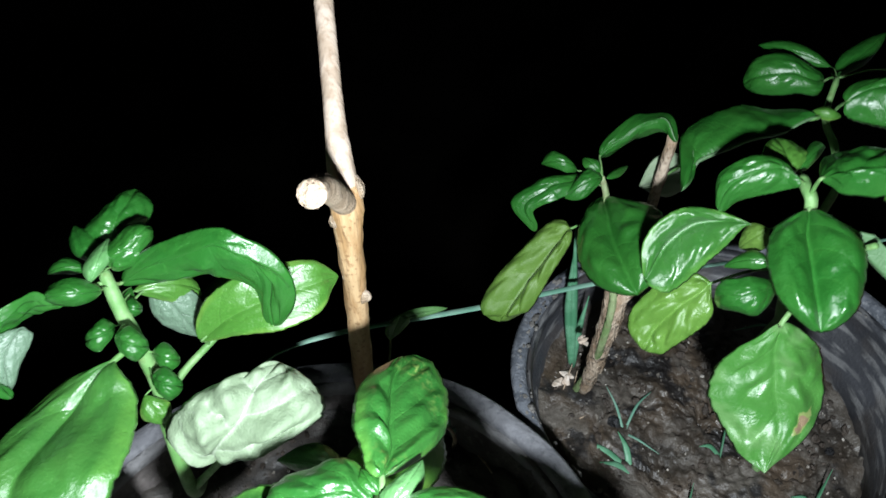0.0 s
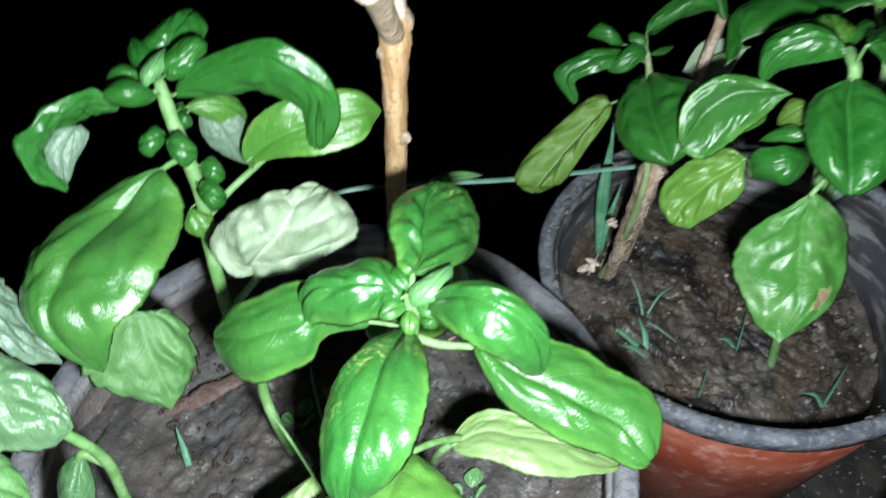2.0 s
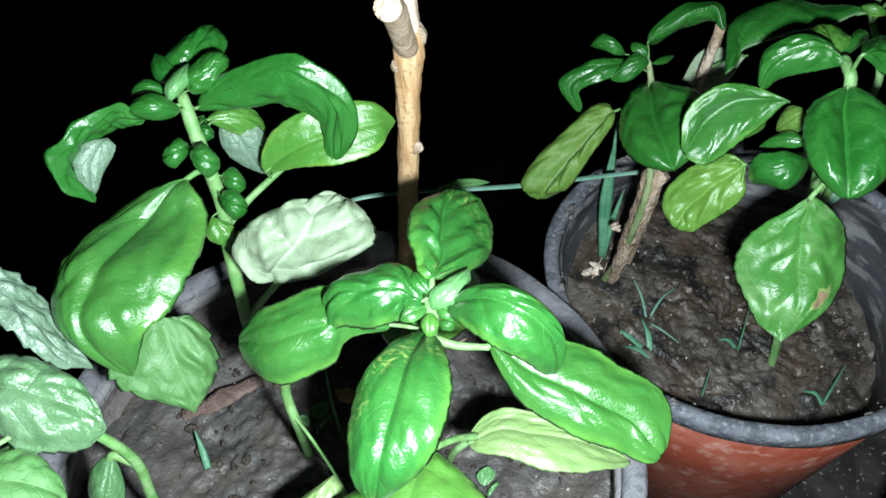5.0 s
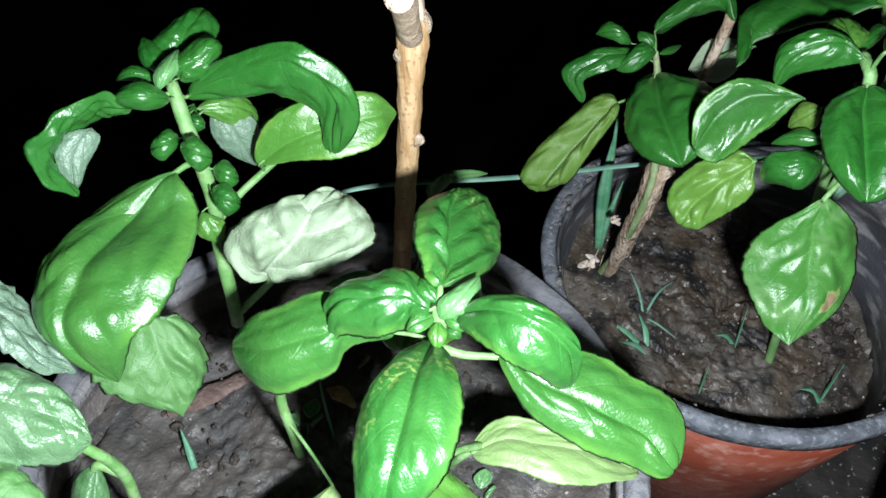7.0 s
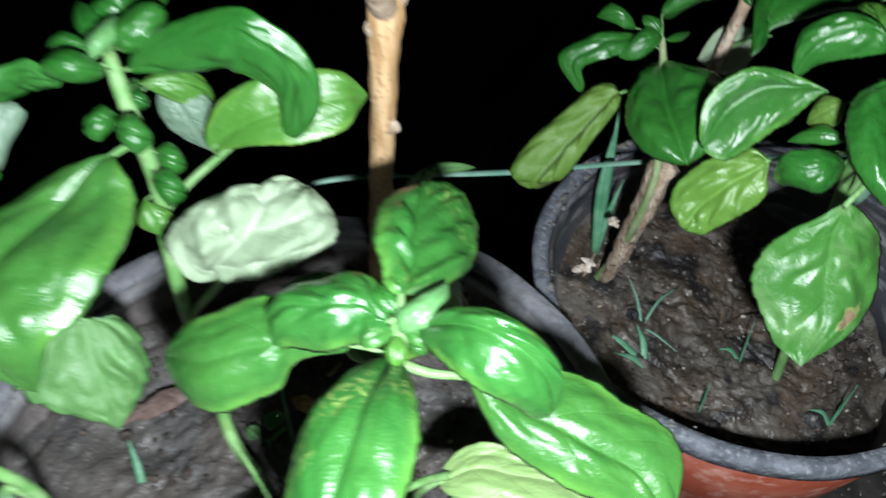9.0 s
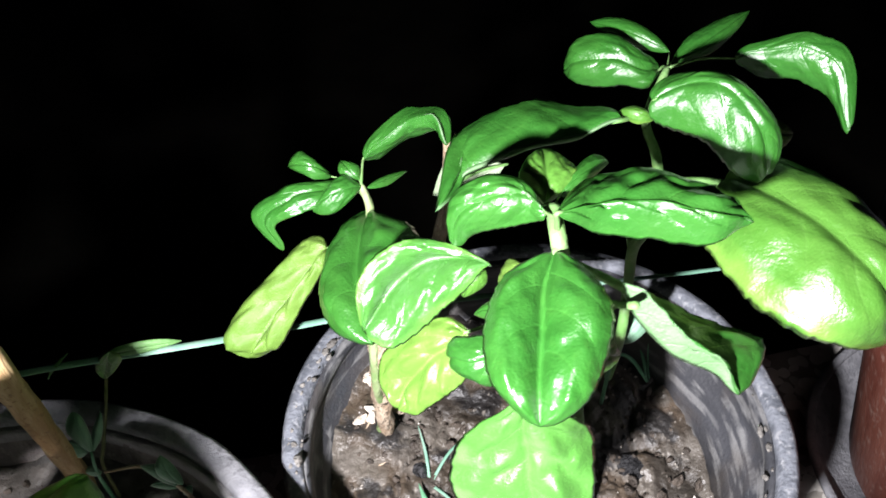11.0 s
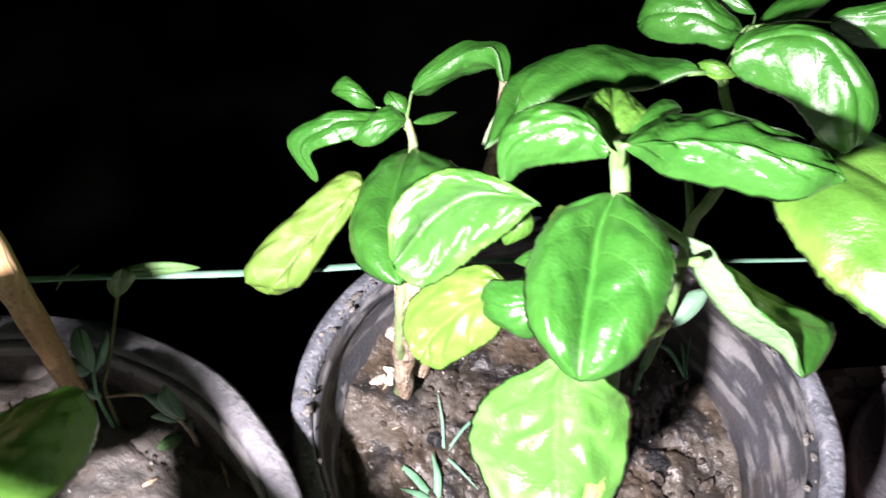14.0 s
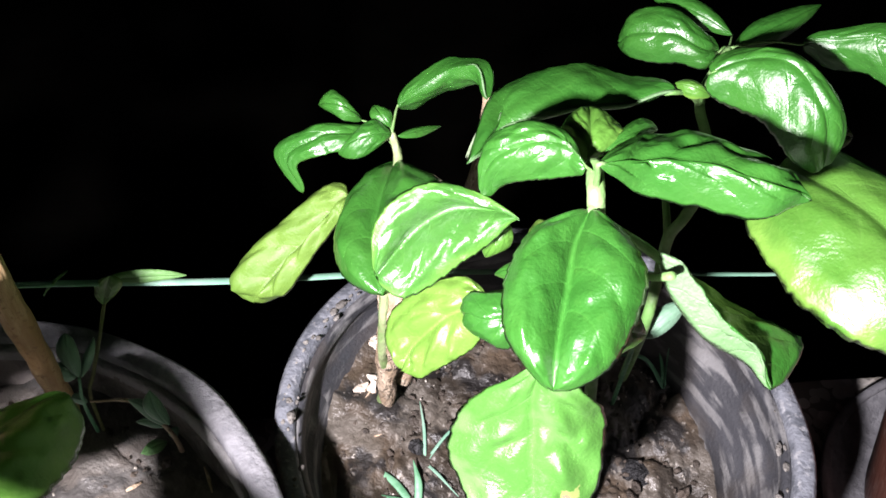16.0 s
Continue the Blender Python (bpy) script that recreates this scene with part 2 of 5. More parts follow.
SOIL, GREY_SOIL = soil_material(), soil_material(0.6)
CRUMB = rough_material("soil_crumb", (0.045, 0.036, 0.029), (0.09, 0.072, 0.058), (0.024, 0.021, 0.019), scale=90, rough=0.6, relief=0.7, depth=0.0015)
CHAR = rough_material("charcoal", (0.012, 0.012, 0.013), (0.03, 0.03, 0.032), scale=140, rough=0.55, relief=0.9, depth=0.0015)
RIM = rough_material("dusty_black_plastic", (0.085, 0.093, 0.108), (0.165, 0.176, 0.2), (0.3, 0.305, 0.32), scale=120, rough=0.62, relief=0.5, depth=0.0008)
PALE_RIM = rough_material("dusty_grey_plastic", (0.15, 0.151, 0.163), (0.21, 0.211, 0.223), (0.1, 0.103, 0.112), scale=90, rough=0.7, relief=0.5, depth=0.0008)
def inner_wall(centre):
    """Black plastic with pale smears of dried mud drawn round the wall."""
    m, t, bsdf = material("mud_smeared_plastic")
    c = t.nodes.new("ShaderNodeTexCoord")
    sep = t.nodes.new("ShaderNodeSeparateXYZ")
    t.links.new(c.outputs["Object"], sep.inputs[0])
    angle = maths(t, "ARCTAN2", maths(t, "SUBTRACT", sep.outputs[1], centre[1]), maths(t, "SUBTRACT", sep.outputs[0], centre[0]))
    around = t.nodes.new("ShaderNodeCombineXYZ")
    t.links.new(maths(t, "MULTIPLY", angle, 0.022), around.inputs[0])
    t.links.new(sep.outputs[2], around.inputs[2])

    def smear(scale, low, high):
        n = node(t, "ShaderNodeTexNoise", Scale=scale, Detail=6.0)
        t.links.new(around.outputs[0], n.inputs["Vector"])
        r = t.nodes.new("ShaderNodeMapRange")
        r.inputs[1].default_value, r.inputs[2].default_value = low, high
        t.links.new(n.outputs[0], r.inputs[0])
        return r.outputs[0]

    colour = mixed(t, smear(70, 0.3, 0.7), (0.022, 0.023, 0.027), (0.06, 0.062, 0.07))
    colour = mixed(t, maths(t, "MULTIPLY", smear(150, 0.5, 0.6), 0.75), colour, (0.2, 0.2, 0.2))
    colour = mixed(t, maths(t, "MULTIPLY", noisy(t, 35, 5, 0.46, 0.64), 0.45), colour, (0.07, 0.058, 0.048))
    t.links.new(colour, bsdf.inputs["Base Color"])
    t.links.new(maths(t, "ADD", maths(t, "MULTIPLY", smear(90, 0.3, 0.7), 0.25), 0.42), bsdf.inputs["Roughness"])
    bumped(t, bsdf, maths(t, "ADD", smear(160, 0.3, 0.7), maths(t, "MULTIPLY", noisy(t, 600, 3, 0.3, 0.7), 0.4)), 0.5, 0.0009)
    return m


def muddy_wall():
    """Pale dusty plastic with a ragged tide mark of dried mud below it."""
    m, t, bsdf = material("mud_stained_plastic")
    c = t.nodes.new("ShaderNodeTexCoord")
    sep = t.nodes.new("ShaderNodeSeparateXYZ")
    t.links.new(c.outputs["Object"], sep.inputs[0])
    level = maths(t, "ADD", sep.outputs[2], maths(t, "MULTIPLY", noisy(t, 45, 6, 0.2, 0.8), 0.016))
    dust = mixed(t, noisy(t, 60, 5, 0.35, 0.65), (0.17, 0.167, 0.168), (0.235, 0.231, 0.231))
    mud = mixed(t, noisy(t, 70, 5, 0.35, 0.65), (0.085, 0.075, 0.07), (0.16, 0.14, 0.13))
    mud = mixed(t, maths(t, "MULTIPLY", noisy(t, 260, 4, 0.55, 0.7), 0.5), mud, (0.24, 0.22, 0.2))
    t.links.new(mixed(t, maths(t, "LESS_THAN", level, 0.188), dust, mud), bsdf.inputs["Base Color"])
    bsdf.inputs["Roughness"].default_value = 0.75
    bumped(t, bsdf, maths(t, "ADD", noisy(t, 90, 5, 0.3, 0.7), maths(t, "MULTIPLY", noisy(t, 500, 3, 0.3, 0.7), 0.5)), 0.6, 0.0012)
    return m


MUDDY = muddy_wall()
RED = rough_material("terracotta_plastic", (0.2, 0.045, 0.024), (0.27, 0.09, 0.06), (0.34, 0.19, 0.15), scale=35, rough=0.5, relief=0.3, depth=0.0006, fine=350)
BROWN = rough_material("red_brown_plastic", (0.12, 0.036, 0.024), (0.17, 0.062, 0.043), (0.26, 0.16, 0.13), scale=60, rough=0.5, relief=0.3, depth=0.0006, fine=420, stretch=0.2)
DEAD = rough_material("dead_petal", (0.55, 0.45, 0.36), (0.7, 0.62, 0.54), (0.4, 0.3, 0.22), scale=200, rough=0.75, relief=0.6, depth=0.0008)
DARK_EARTH = rough_material("dark_earth", (0.03, 0.027, 0.022), (0.05, 0.045, 0.035), scale=2, rough=0.9, fine=30)


def terrazzo():
    m, t, bsdf = material("mosaic_chip_concrete")
    c = t.nodes.new("ShaderNodeTexCoord")
    warp = node(t, "ShaderNodeTexNoise", Scale=60.0, Detail=3.0)
    t.links.new(c.outputs["Object"], warp.inputs["Vector"])
    add = t.nodes.new("ShaderNodeVectorMath")
    add.operation = "MULTIPLY_ADD"
    t.links.new(warp.outputs["Color"], add.inputs[0])
    add.inputs[1].default_value = (0.007, 0.007, 0.007)
    t.links.new(c.outputs["Object"], add.inputs[2])
    chip = node(t, "ShaderNodeTexVoronoi", Scale=120.0)
    t.links.new(add.outputs[0], chip.inputs["Vector"])
    sep = t.nodes.new("ShaderNodeSeparateColor")
    t.links.new(chip.outputs["Color"], sep.inputs[0])
    white = maths(t, "GREATER_THAN", sep.outputs[0], 0.22)
    white = maths(t, "MULTIPLY", white, maths(t, "LESS_THAN", chip.outputs["Distance"], 0.66))
    stone = mixed(t, sep.outputs[1], (0.42, 0.4, 0.365), (0.66, 0.635, 0.59))
    colour = mixed(t, white, (0.2, 0.187, 0.165), stone)
    colour = mixed(t, maths(t, "MULTIPLY", noisy(t, 25, 5, 0.4, 0.65), 0.4), colour, (0.25, 0.23, 0.2))
    # shade on the ledge's front part, put into the colour as a ragged near-black patch
    place = t.nodes.new("ShaderNodeSeparateXYZ")
    t.links.new(c.outputs["Object"], place.inputs[0])
    dx, dy = maths(t, "SUBTRACT", place.outputs[0], 0.15), maths(t, "SUBTRACT", place.outputs[1], 0.05)
    away = maths(t, "SQRT", maths(t, "ADD", maths(t, "MULTIPLY", dx, dx), maths(t, "MULTIPLY", dy, dy)))
    painted_shade = maths(t, "ADD", away, maths(t, "MULTIPLY", noisy(t, 30, 6, 0.2, 0.8), 0.09))
    painted_shade = maths(t, "MULTIPLY", maths(t, "LESS_THAN", painted_shade, 0.37), maths(t, "SUBTRACT", 1.0, maths(t, "MULTIPLY", noisy(t, 260, 3, 0.62, 0.7), 0.6)))
    shade_tone = mixed(t, noisy(t, 40, 5, 0.4, 0.6), (0.012, 0.011, 0.01), (0.035, 0.031, 0.027))
    colour = mixed(t, painted_shade, colour, shade_tone)
    t.links.new(colour, bsdf.inputs["Base Color"])
    bsdf.inputs["Roughness"].default_value = 0.8
    bumped(t, bsdf, maths(t, "ADD", noisy(t, 200, 4, 0.3, 0.7), white), 0.4, 0.001)
    return m


TERRAZZO = terrazzo()


# ---- mesh helpers ----
def thing(name, place, label, category, group="", kind=""):
    ob = new(name)
    ob.location = place
    ob.empty_display_size = 0.01
    return tagged(ob, label, category, group, kind)


def mesh_of(name, verts, faces, materials, slots=None, uvs=None, smooth=True, runs=None):
    me = bpy.data.meshes.new(name)
    me.from_pydata([tuple(float(c) for c in q) for q in verts], [], faces)
    for m in materials:
        me.materials.append(m)
    if slots is not None:
        me.polygons.foreach_set("material_index", slots)
    for title, values in (("UVMap", uvs), ("veins", runs)):
        if values is not None:
            layer = me.uv_layers.new(name=title)
            index = np.empty(len(me.loops), dtype=np.int32)
            me.loops.foreach_get("vertex_index", index)
            layer.data.foreach_set("uv", np.asarray(values, dtype=np.float32)[index].ravel())
    me.polygons.foreach_set("use_smooth", [smooth] * len(me.polygons))
    me.update()
    return me


def part(name, me, parent, label=""):
    """One mesh, given in world coordinates, as a part of a thing or of a part."""
    ob = new(name, me)
    ob.parent = parent
    if parent.parent is None:
        ob.matrix_parent_inverse = Matrix.Translation(-Vector(parent.location))
    return tagged(ob, label)


def smooth_line(points, radii, steps=6):
    """A Catmull-Rom line through the points, with radii."""
    p, r = np.array(points, float), np.array(radii, float)
    if len(p) == 2:
        p, r = np.array([p[0], p.mean(0), p[1]]), np.array([r[0], r.mean(), r[1]])
    q = np.vstack([2 * p[0] - p[1], p, 2 * p[-1] - p[-2]])
    line, size = [], []
    for k in range(len(p) - 1):
        a, b, c, d = q[k : k + 4]
        for s in np.linspace(0, 1, steps, endpoint=False):
            line.append(0.5 * (2 * b + (c - a) * s + (2 * a - 5 * b + 4 * c - d) * s**2 + (3 * b - a - 3 * c + d) * s**3))
            size.append(r[k] + (r[k + 1] - r[k]) * s)
    return np.array(line + [p[-1]]), np.array(size + [r[-1]])


def tube(name, points, radii, mat, sides=10, rough=0.0, steps=6, flat=1.0):
    """A swept round stem with closed ends; rough: uneven radius; flat: below 1 a flattened blade."""
    line, size = smooth_line(points, radii, steps)
    way = np.gradient(line, axis=0)
    way /= np.linalg.norm(way, axis=1)[:, None] + 1e-12
    ref = np.array([0.0, 0.0, 1.0]) if abs(way[len(way) // 2][2]) < 0.8 else np.array([1.0, 0.0, 0.0])
    verts, faces = [], []
    for p, w, r in zip(line, way, size):
        a = np.cross(w, ref)
        a /= np.linalg.norm(a) + 1e-12
        b = np.cross(w, a)
        for k in range(sides):
            g = 2 * math.pi * k / sides
            q = p + (a * math.cos(g) + b * math.sin(g) * flat) * r
            if rough:
                q = p + (q - p) * (1 + rough * noise.noise(Vector(q) * 120) + 0.5 * rough * noise.noise(Vector(q) * 320))
            verts.append(q)
    n = len(line)
    for i in range(n - 1):
        for k in range(sides):
            faces.append((i * sides + k, i * sides + (k + 1) % sides, (i + 1) * sides + (k + 1) % sides, (i + 1) * sides + k))
    verts += [line[0] - way[0] * size[0] * 0.3, line[-1] + way[-1] * size[-1] * 0.3]
    for k in range(sides):
        faces.append((n * sides, (k + 1) % sides, k))
        faces.append((n * sides + 1, (n - 1) * sides + k, (n - 1) * sides + (k + 1) % sides))
    return mesh_of(name, verts, faces, [mat])


def lathe(name, profile, centre, mat, sides=96, wobble=0.0):
    """A closed profile of (radius, height) turned about an upright axis."""
    verts, faces, n = [], [], len(profile)
    for k in range(sides):
        g = 2 * math.pi * k / sides
        for r, z in profile:
            q = Vector((math.cos(g), math.sin(g), z * 5))
            e = wobble * noise.noise(q * 3.1)
            verts.append((centre[0] + (r + e) * math.cos(g), centre[1] + (r + e) * math.sin(g), centre[2] + z + 0.6 * wobble * noise.noise(q * 2.3 + Vector((9, 0, 0)))))
    for k in range(sides):
        for i in range(n):
            j = (i + 1) % n
            faces.append((k * n + i, ((k + 1) % sides) * n + i, ((k + 1) % sides) * n + j, k * n + j))
    return mesh_of(name, verts, faces, [mat])


STEMS = {}


def stem(plant, points, radii, mat=STEM, name="stem", rough=0.08, label=""):
    STEMS.setdefault(plant.name, []).append(smooth_line(points, radii)[0])
    return part(name, tube(name, points, radii, mat, rough=rough), plant, label)


count = [0]


def leaf(plant, kind, base, tip, bow, left, right, dome=0.14, wave=0.12, wide=1.0, jag=0.0, curl=0.08, tuck=0.1, pucker=0.12, peak=0.46, ruffle=0.07, taper=0.12, near=(0, 0, 0), far=(0, 0, 0), petiole=True, roll=0.55, pairs=4.6, crimp=0.045, cup=0.0, skew_left=(0, 0, 0), skew_right=(0, 0, 0)):
    """A leaf from base to tip, whose middle is bowed off the chord; left and right are its half widths. The blade swells between
    sunken side veins (pucker), its halves arch away from the midrib (dome) and its edges roll under (roll). Upper and under side are
    one closed skin with a hair's thickness between them."""
    count[0] += 1
    shift = Vector((count[0] * 7.3, count[0] * 3.1, 0))
    b, p, w, l, r = (np.array(q, float) for q in (base, tip, bow, left, right))
    nu, nv = 64, 16
    u = np.linspace(0, 1, nu + 1)
    c = (b + p) / 2 + 2 * w
    rib = np.outer((1 - u) ** 2, b) + np.outer(2 * u * (1 - u), c) + np.outer(u**2, p)
    rib += np.outer(np.sin(np.pi * np.clip(u / 0.5, 0, 1)) ** 2, np.array(near, float)) + np.outer(np.sin(np.pi * np.clip((u - 0.5) / 0.5, 0, 1)) ** 2, np.array(far, float))
    way = np.gradient(rib, axis=0)
    up = np.cross(r - l, way)
    up /= np.linalg.norm(up, axis=1)[:, None] + 1e-12
    half = (np.linalg.norm(l) + np.linalg.norm(r)) / 2
    profile = np.sin(np.pi * np.clip(u, 0, 1) ** (math.log(0.5) / math.log(peak))) ** max(0.74 / wide, 0.33)
    profile *= 1 - 0.2 * np.clip((u - 0.84) / 0.16, 0, 1) ** 2
    profile *= 1 - taper * np.clip(1 - u / 0.4, 0, 1) ** 1.3
    profile[-1] = 0.0
    profile[0] = 0.03
    if half < 0.007:
        pucker, wave, ruffle = pucker * 0.5, wave * 0.6, ruffle * 0.4
        pairs = 3.0
    rib = rib - up * (half * tuck * np.clip((u - 0.7) / 0.3, 0, 1) ** 2)[:, None]
    grid = np.zeros((nu + 1, 2 * nv + 1, 3))
    uv = np.zeros((nu + 1, 2 * nv + 1, 2))
    run = np.zeros((nu + 1, 2 * nv + 1, 2))
    bend = max(roll, 0.01)
    for i in range(nu + 1):
        for k in range(-nv, nv + 1):
            v = abs(k) / nv
            across = (l + np.array(skew_left) * (2 * u[i] - 1)) if k < 0 else (r + np.array(skew_right) * (2 * u[i] - 1))
            teeth = 1 + (0.03 + 0.2 * jag) * (((u[i] * (13 if not jag else 8)) % 1.0) - 0.5) * v**5
            n1 = noise.noise(Vector((u[i] * 1.9, k / nv * 1.2, 0)) + shift)
            n2 = noise.noise(Vector((u[i] * 6, k / nv * 4, 3)) + shift)
            n3 = noise.noise(Vector((u[i] * 2.6, 1.0 if k < 0 else -1.0, 8)) + shift)
            phase = u[i] * pairs - v**1.3 * 1.5 + 0.22 * n1 + (0.35 if k < 0 else 0.0) + 4.0
            gap = min(phase % 1.0, 1 - phase % 1.0)
            pillow = 0.45 * (1 - (1 - 2 * gap) ** 2) + 0.55 * (0.5 - 0.5 * math.cos(2 * math.pi * gap))
            puff = 2.4 * v * (1.25 - v)
            swell = math.sin(math.pi * min(1.0, v / 0.96)) ** 0.8
            lift = dome * puff + pucker * 0.85 * (pillow - 0.5) * swell * max(0.05, 0.36 + 0.9 * n2) + wave * (n1 * (0.3 + v) + 0.16 * n2 * (0.3 + v))
            lift += crimp * (noise.noise(Vector((u[i] * 9, k / nv * 5, 5)) + shift) + 0.25 * noise.noise(Vector((u[i] * 19, k / nv * 10, 6)) + shift)) * min(1.0, 3 * v)
            lift -= 0.05 * math.exp(-((v / 0.09) ** 2)) + curl * v**3
            lift += 0.45 * (1 - math.cos(bend)) / math.sin(bend) - (1 - math.cos(bend * v)) / math.sin(bend)
            lift += cup * v**2
            lift += ruffle * v**3 * noise.noise(Vector((u[i] * 7, 2.0 if k < 0 else -2.0, 11)) + shift)
            reach = math.sin(bend * v) / math.sin(bend)
            grid[i, k + nv] = rib[i] + across * (reach * profile[i] * teeth * (1 + 0.14 * n3 * v - 0.1 * curl * v)) + up[i] * (half * profile[i] ** 0.7 * lift)
            uv[i, k + nv] = (u[i], 0.5 + 0.5 * k / nv)
            run[i, k + nv] = (phase, v)
    du, dv = np.gradient(grid, axis=0), np.gradient(grid, axis=1)
    normal = np.cross(dv, du)
    normal /= np.linalg.norm(normal, axis=2)[:, :, None] + 1e-12
    under = grid - normal * 0.0005
    cols = 2 * nv + 1
    verts = [tuple(q) for q in grid.reshape(-1, 3)]
    uvs, runs = [tuple(q) for q in uv.reshape(-1, 2)], [tuple(q) for q in run.reshape(-1, 2)]
    inner = {}
    for i in range(1, nu):
        for k in range(1, cols - 1):
            inner[i, k] = len(verts)
            verts.append(tuple(under[i, k]))
            uvs.append(tuple(uv[i, k]))
            runs.append(tuple(run[i, k]))
    faces, slots = [], []
    for i in range(nu):
        for k in range(cols - 1):
            corner = [(i, k), (i + 1, k), (i + 1, k + 1), (i, k + 1)]
            faces.append(tuple(a * cols + d for a, d in reversed(corner)))
            slots.append(0)
            faces.append(tuple(inner.get(q, q[0] * cols + q[1]) for q in corner))
            slots.append(1)
    me = mesh_of("leaf", verts, faces, list(LOOKS[kind]), slots, uvs, runs=runs)
    ob = part("leaf", me, plant)
    if petiole and plant.name in STEMS:
        lines = np.vstack(STEMS[plant.name])
        near = lines[np.argmin(np.linalg.norm(lines - b, axis=1))]
        gap = np.linalg.norm(near - b)
        if 0.002 < gap < 0.045:
            size = min(0.0013, 0.05 * half)
            mid = (near + b) / 2 + np.array([0, 0, 0.08 * gap])
            stalk = tube("petiole", [near, mid, b, rib[3]], [size * 1.2, size, size * 0.9, size * 0.5], STEM, sides=8)
            part("petiole", stalk, ob)
    return ob


def soil(name, centre, wall, height, label, seed, slope=(0, 0), mat=SOIL, rough=1.0):
    """Lumpy soil whose edge meets the pot's inside; wall gives the inner radius at a height."""
    rings, sides = 64, 160
    verts, faces = [(centre[0], centre[1], height)], []
    for i in range(1, rings + 1):
        for k in range(sides):
            g = 2 * math.pi * k / sides
            r = wall(height) * i / rings
            for _ in range(2):
                x, y = r * math.cos(g), r * math.sin(g)
                r = wall(height + slope[0] * x + slope[1] * y) * i / rings
            x, y = r * math.cos(g), r * math.sin(g)
            q = Vector((x, y, seed))
            z = 0.005 * noise.noise(q * 22) + rough * (0.0028 * noise.noise(q * 60) + 0.0024 * abs(noise.noise(q * 110)) + 0.002 * noise.noise(q * 230) + 0.0011 * noise.noise(q * 480))
            crack = abs(noise.noise(q * 17 + Vector((5, 5, 5))))
            z -= 0.005 * max(0, 1 - crack / 0.03)
            z += 0.004 * max(0, i / rings - 0.9) * 10 * (0.4 + noise.noise(q * 40))
            verts.append((centre[0] + x, centre[1] + y, height + z + slope[0] * x + slope[1] * y))
    for k in range(sides):
        faces.append((0, 1 + k, 1 + (k + 1) % sides))
    for i in range(rings - 1):
        for k in range(sides):
            a, b = 1 + i * sides, 1 + (i + 1) * sides
            faces.append((a + k, b + k, b + (k + 1) % sides, a + (k + 1) % sides))
    ob = new(name, mesh_of(name, verts, faces, [mat]))
    return tagged(ob, label, "soil", kind="stuff")


def crumbs(name, centre, radius, height, amount, sizes, mat, label, seed, slope=(0, 0)):
    rng = random.Random(seed)
    ball = bmesh.new()
    bmesh.ops.create_icosphere(ball, subdivisions=2, radius=1)
    base_v = [v.co.copy() for v in ball.verts]
    base_f = [tuple(v.index for v in f.verts) for f in ball.faces]
    ball.free()
    verts, faces = [], []
    for _ in range(amount):
        g, r = rng.uniform(0, 2 * math.pi), radius * math.sqrt(rng.random())
        s = rng.uniform(*sizes) * (0.5 + rng.random() ** 2)
        x, y = r * math.cos(g), r * math.sin(g)
        q0 = Vector((rng.uniform(0, 99), rng.uniform(0, 99), 0))
        turn = Euler((rng.uniform(0, 6), rng.uniform(0, 6), rng.uniform(0, 6))).to_matrix()
        first = len(verts)
        for v in base_v:
            d = 1 + 0.5 * noise.noise(v * 1.3 + q0) + 0.22 * noise.noise(v * 3.5 + q0)
            q = turn @ Vector((v.x * d, v.y * d * 0.8, v.z * d * 0.6)) * s
            verts.append((centre[0] + x + q.x, centre[1] + y + q.y, height + slope[0] * x + slope[1] * y + q.z + s * 0.1))
        faces += [tuple(first + i for i in f) for f in base_f]
    ob = new(name, mesh_of(name, verts, faces, [mat], smooth=False))
    return tagged(ob, label, "soil", kind="stuff")


def pot(centre, radius, foot, height, label, rim_mat, body_mat, rim_width=0.009, lip=0.013, base=0.0, inner=None, ridge=0.002):
    ob = thing("plant_pot", (*centre, base), label, "plant pot", group="plant pots on the ledge")
    c = (*centre, base)
    ro, ri = radius, radius - rim_width
    part("rim", lathe("rim", [(ri + 0.001, height - 0.004), (ri + 0.0025, height - 0.0006), (ro - 0.002, height), (ro, height - 0.002), (ro - 0.0008, height - lip), (ro - 0.003, height - lip - 0.001), (ri + 0.001, height - lip - 0.001)], c, rim_mat, wobble=0.0012), ob, "dusty rolled plastic rim")
    top, wall = height - lip - 0.0012, ro - 0.0045
    side = lambda z, off: (foot + (wall - foot) * z / top - off, z)
    part("body", lathe("body", [side(top, 0), side(top * 0.6, 0), side(0.006, 0), (foot - 0.004, 0), (0.002, 0), (0.002, 0.003), (foot - 0.006, 0.004), side(top * 0.6, 0.0022), side(top, 0.0022)], c, body_mat, wobble=0.0008), ob)
    low = height - 0.09
    part("inner_wall", lathe("inner_wall", [(ri + 0.0008, height - 0.0045), (ri - 0.002, height - 0.012), side(height - 0.016, 0.0035), side(height - 0.028, 0.0035), side(height - 0.0295, 0.0035 + ridge), side(low, 0.0035 + ridge), side(low, 0.0036), side(height - 0.018, 0.0026)], c, inner or inner_wall(centre), wobble=0.0005), ob, "dusty plastic inside with ridges")
    return lambda z: side(z - base, 0.0028 + ridge)[0]


# ---- ground ----
me = bpy.data.meshes.new("ground")
bm = bmesh.new()
bmesh.ops.create_grid(bm, x_segments=8, y_segments=8, size=400)
bm.to_mesh(me)
bm.free()
me.materials.append(DARK_EARTH)
ground = tagged(new("ground", me), "dark unlit ground far below the ledge", "ground", kind="structure")
ground.location = (0, 0, -2.6)


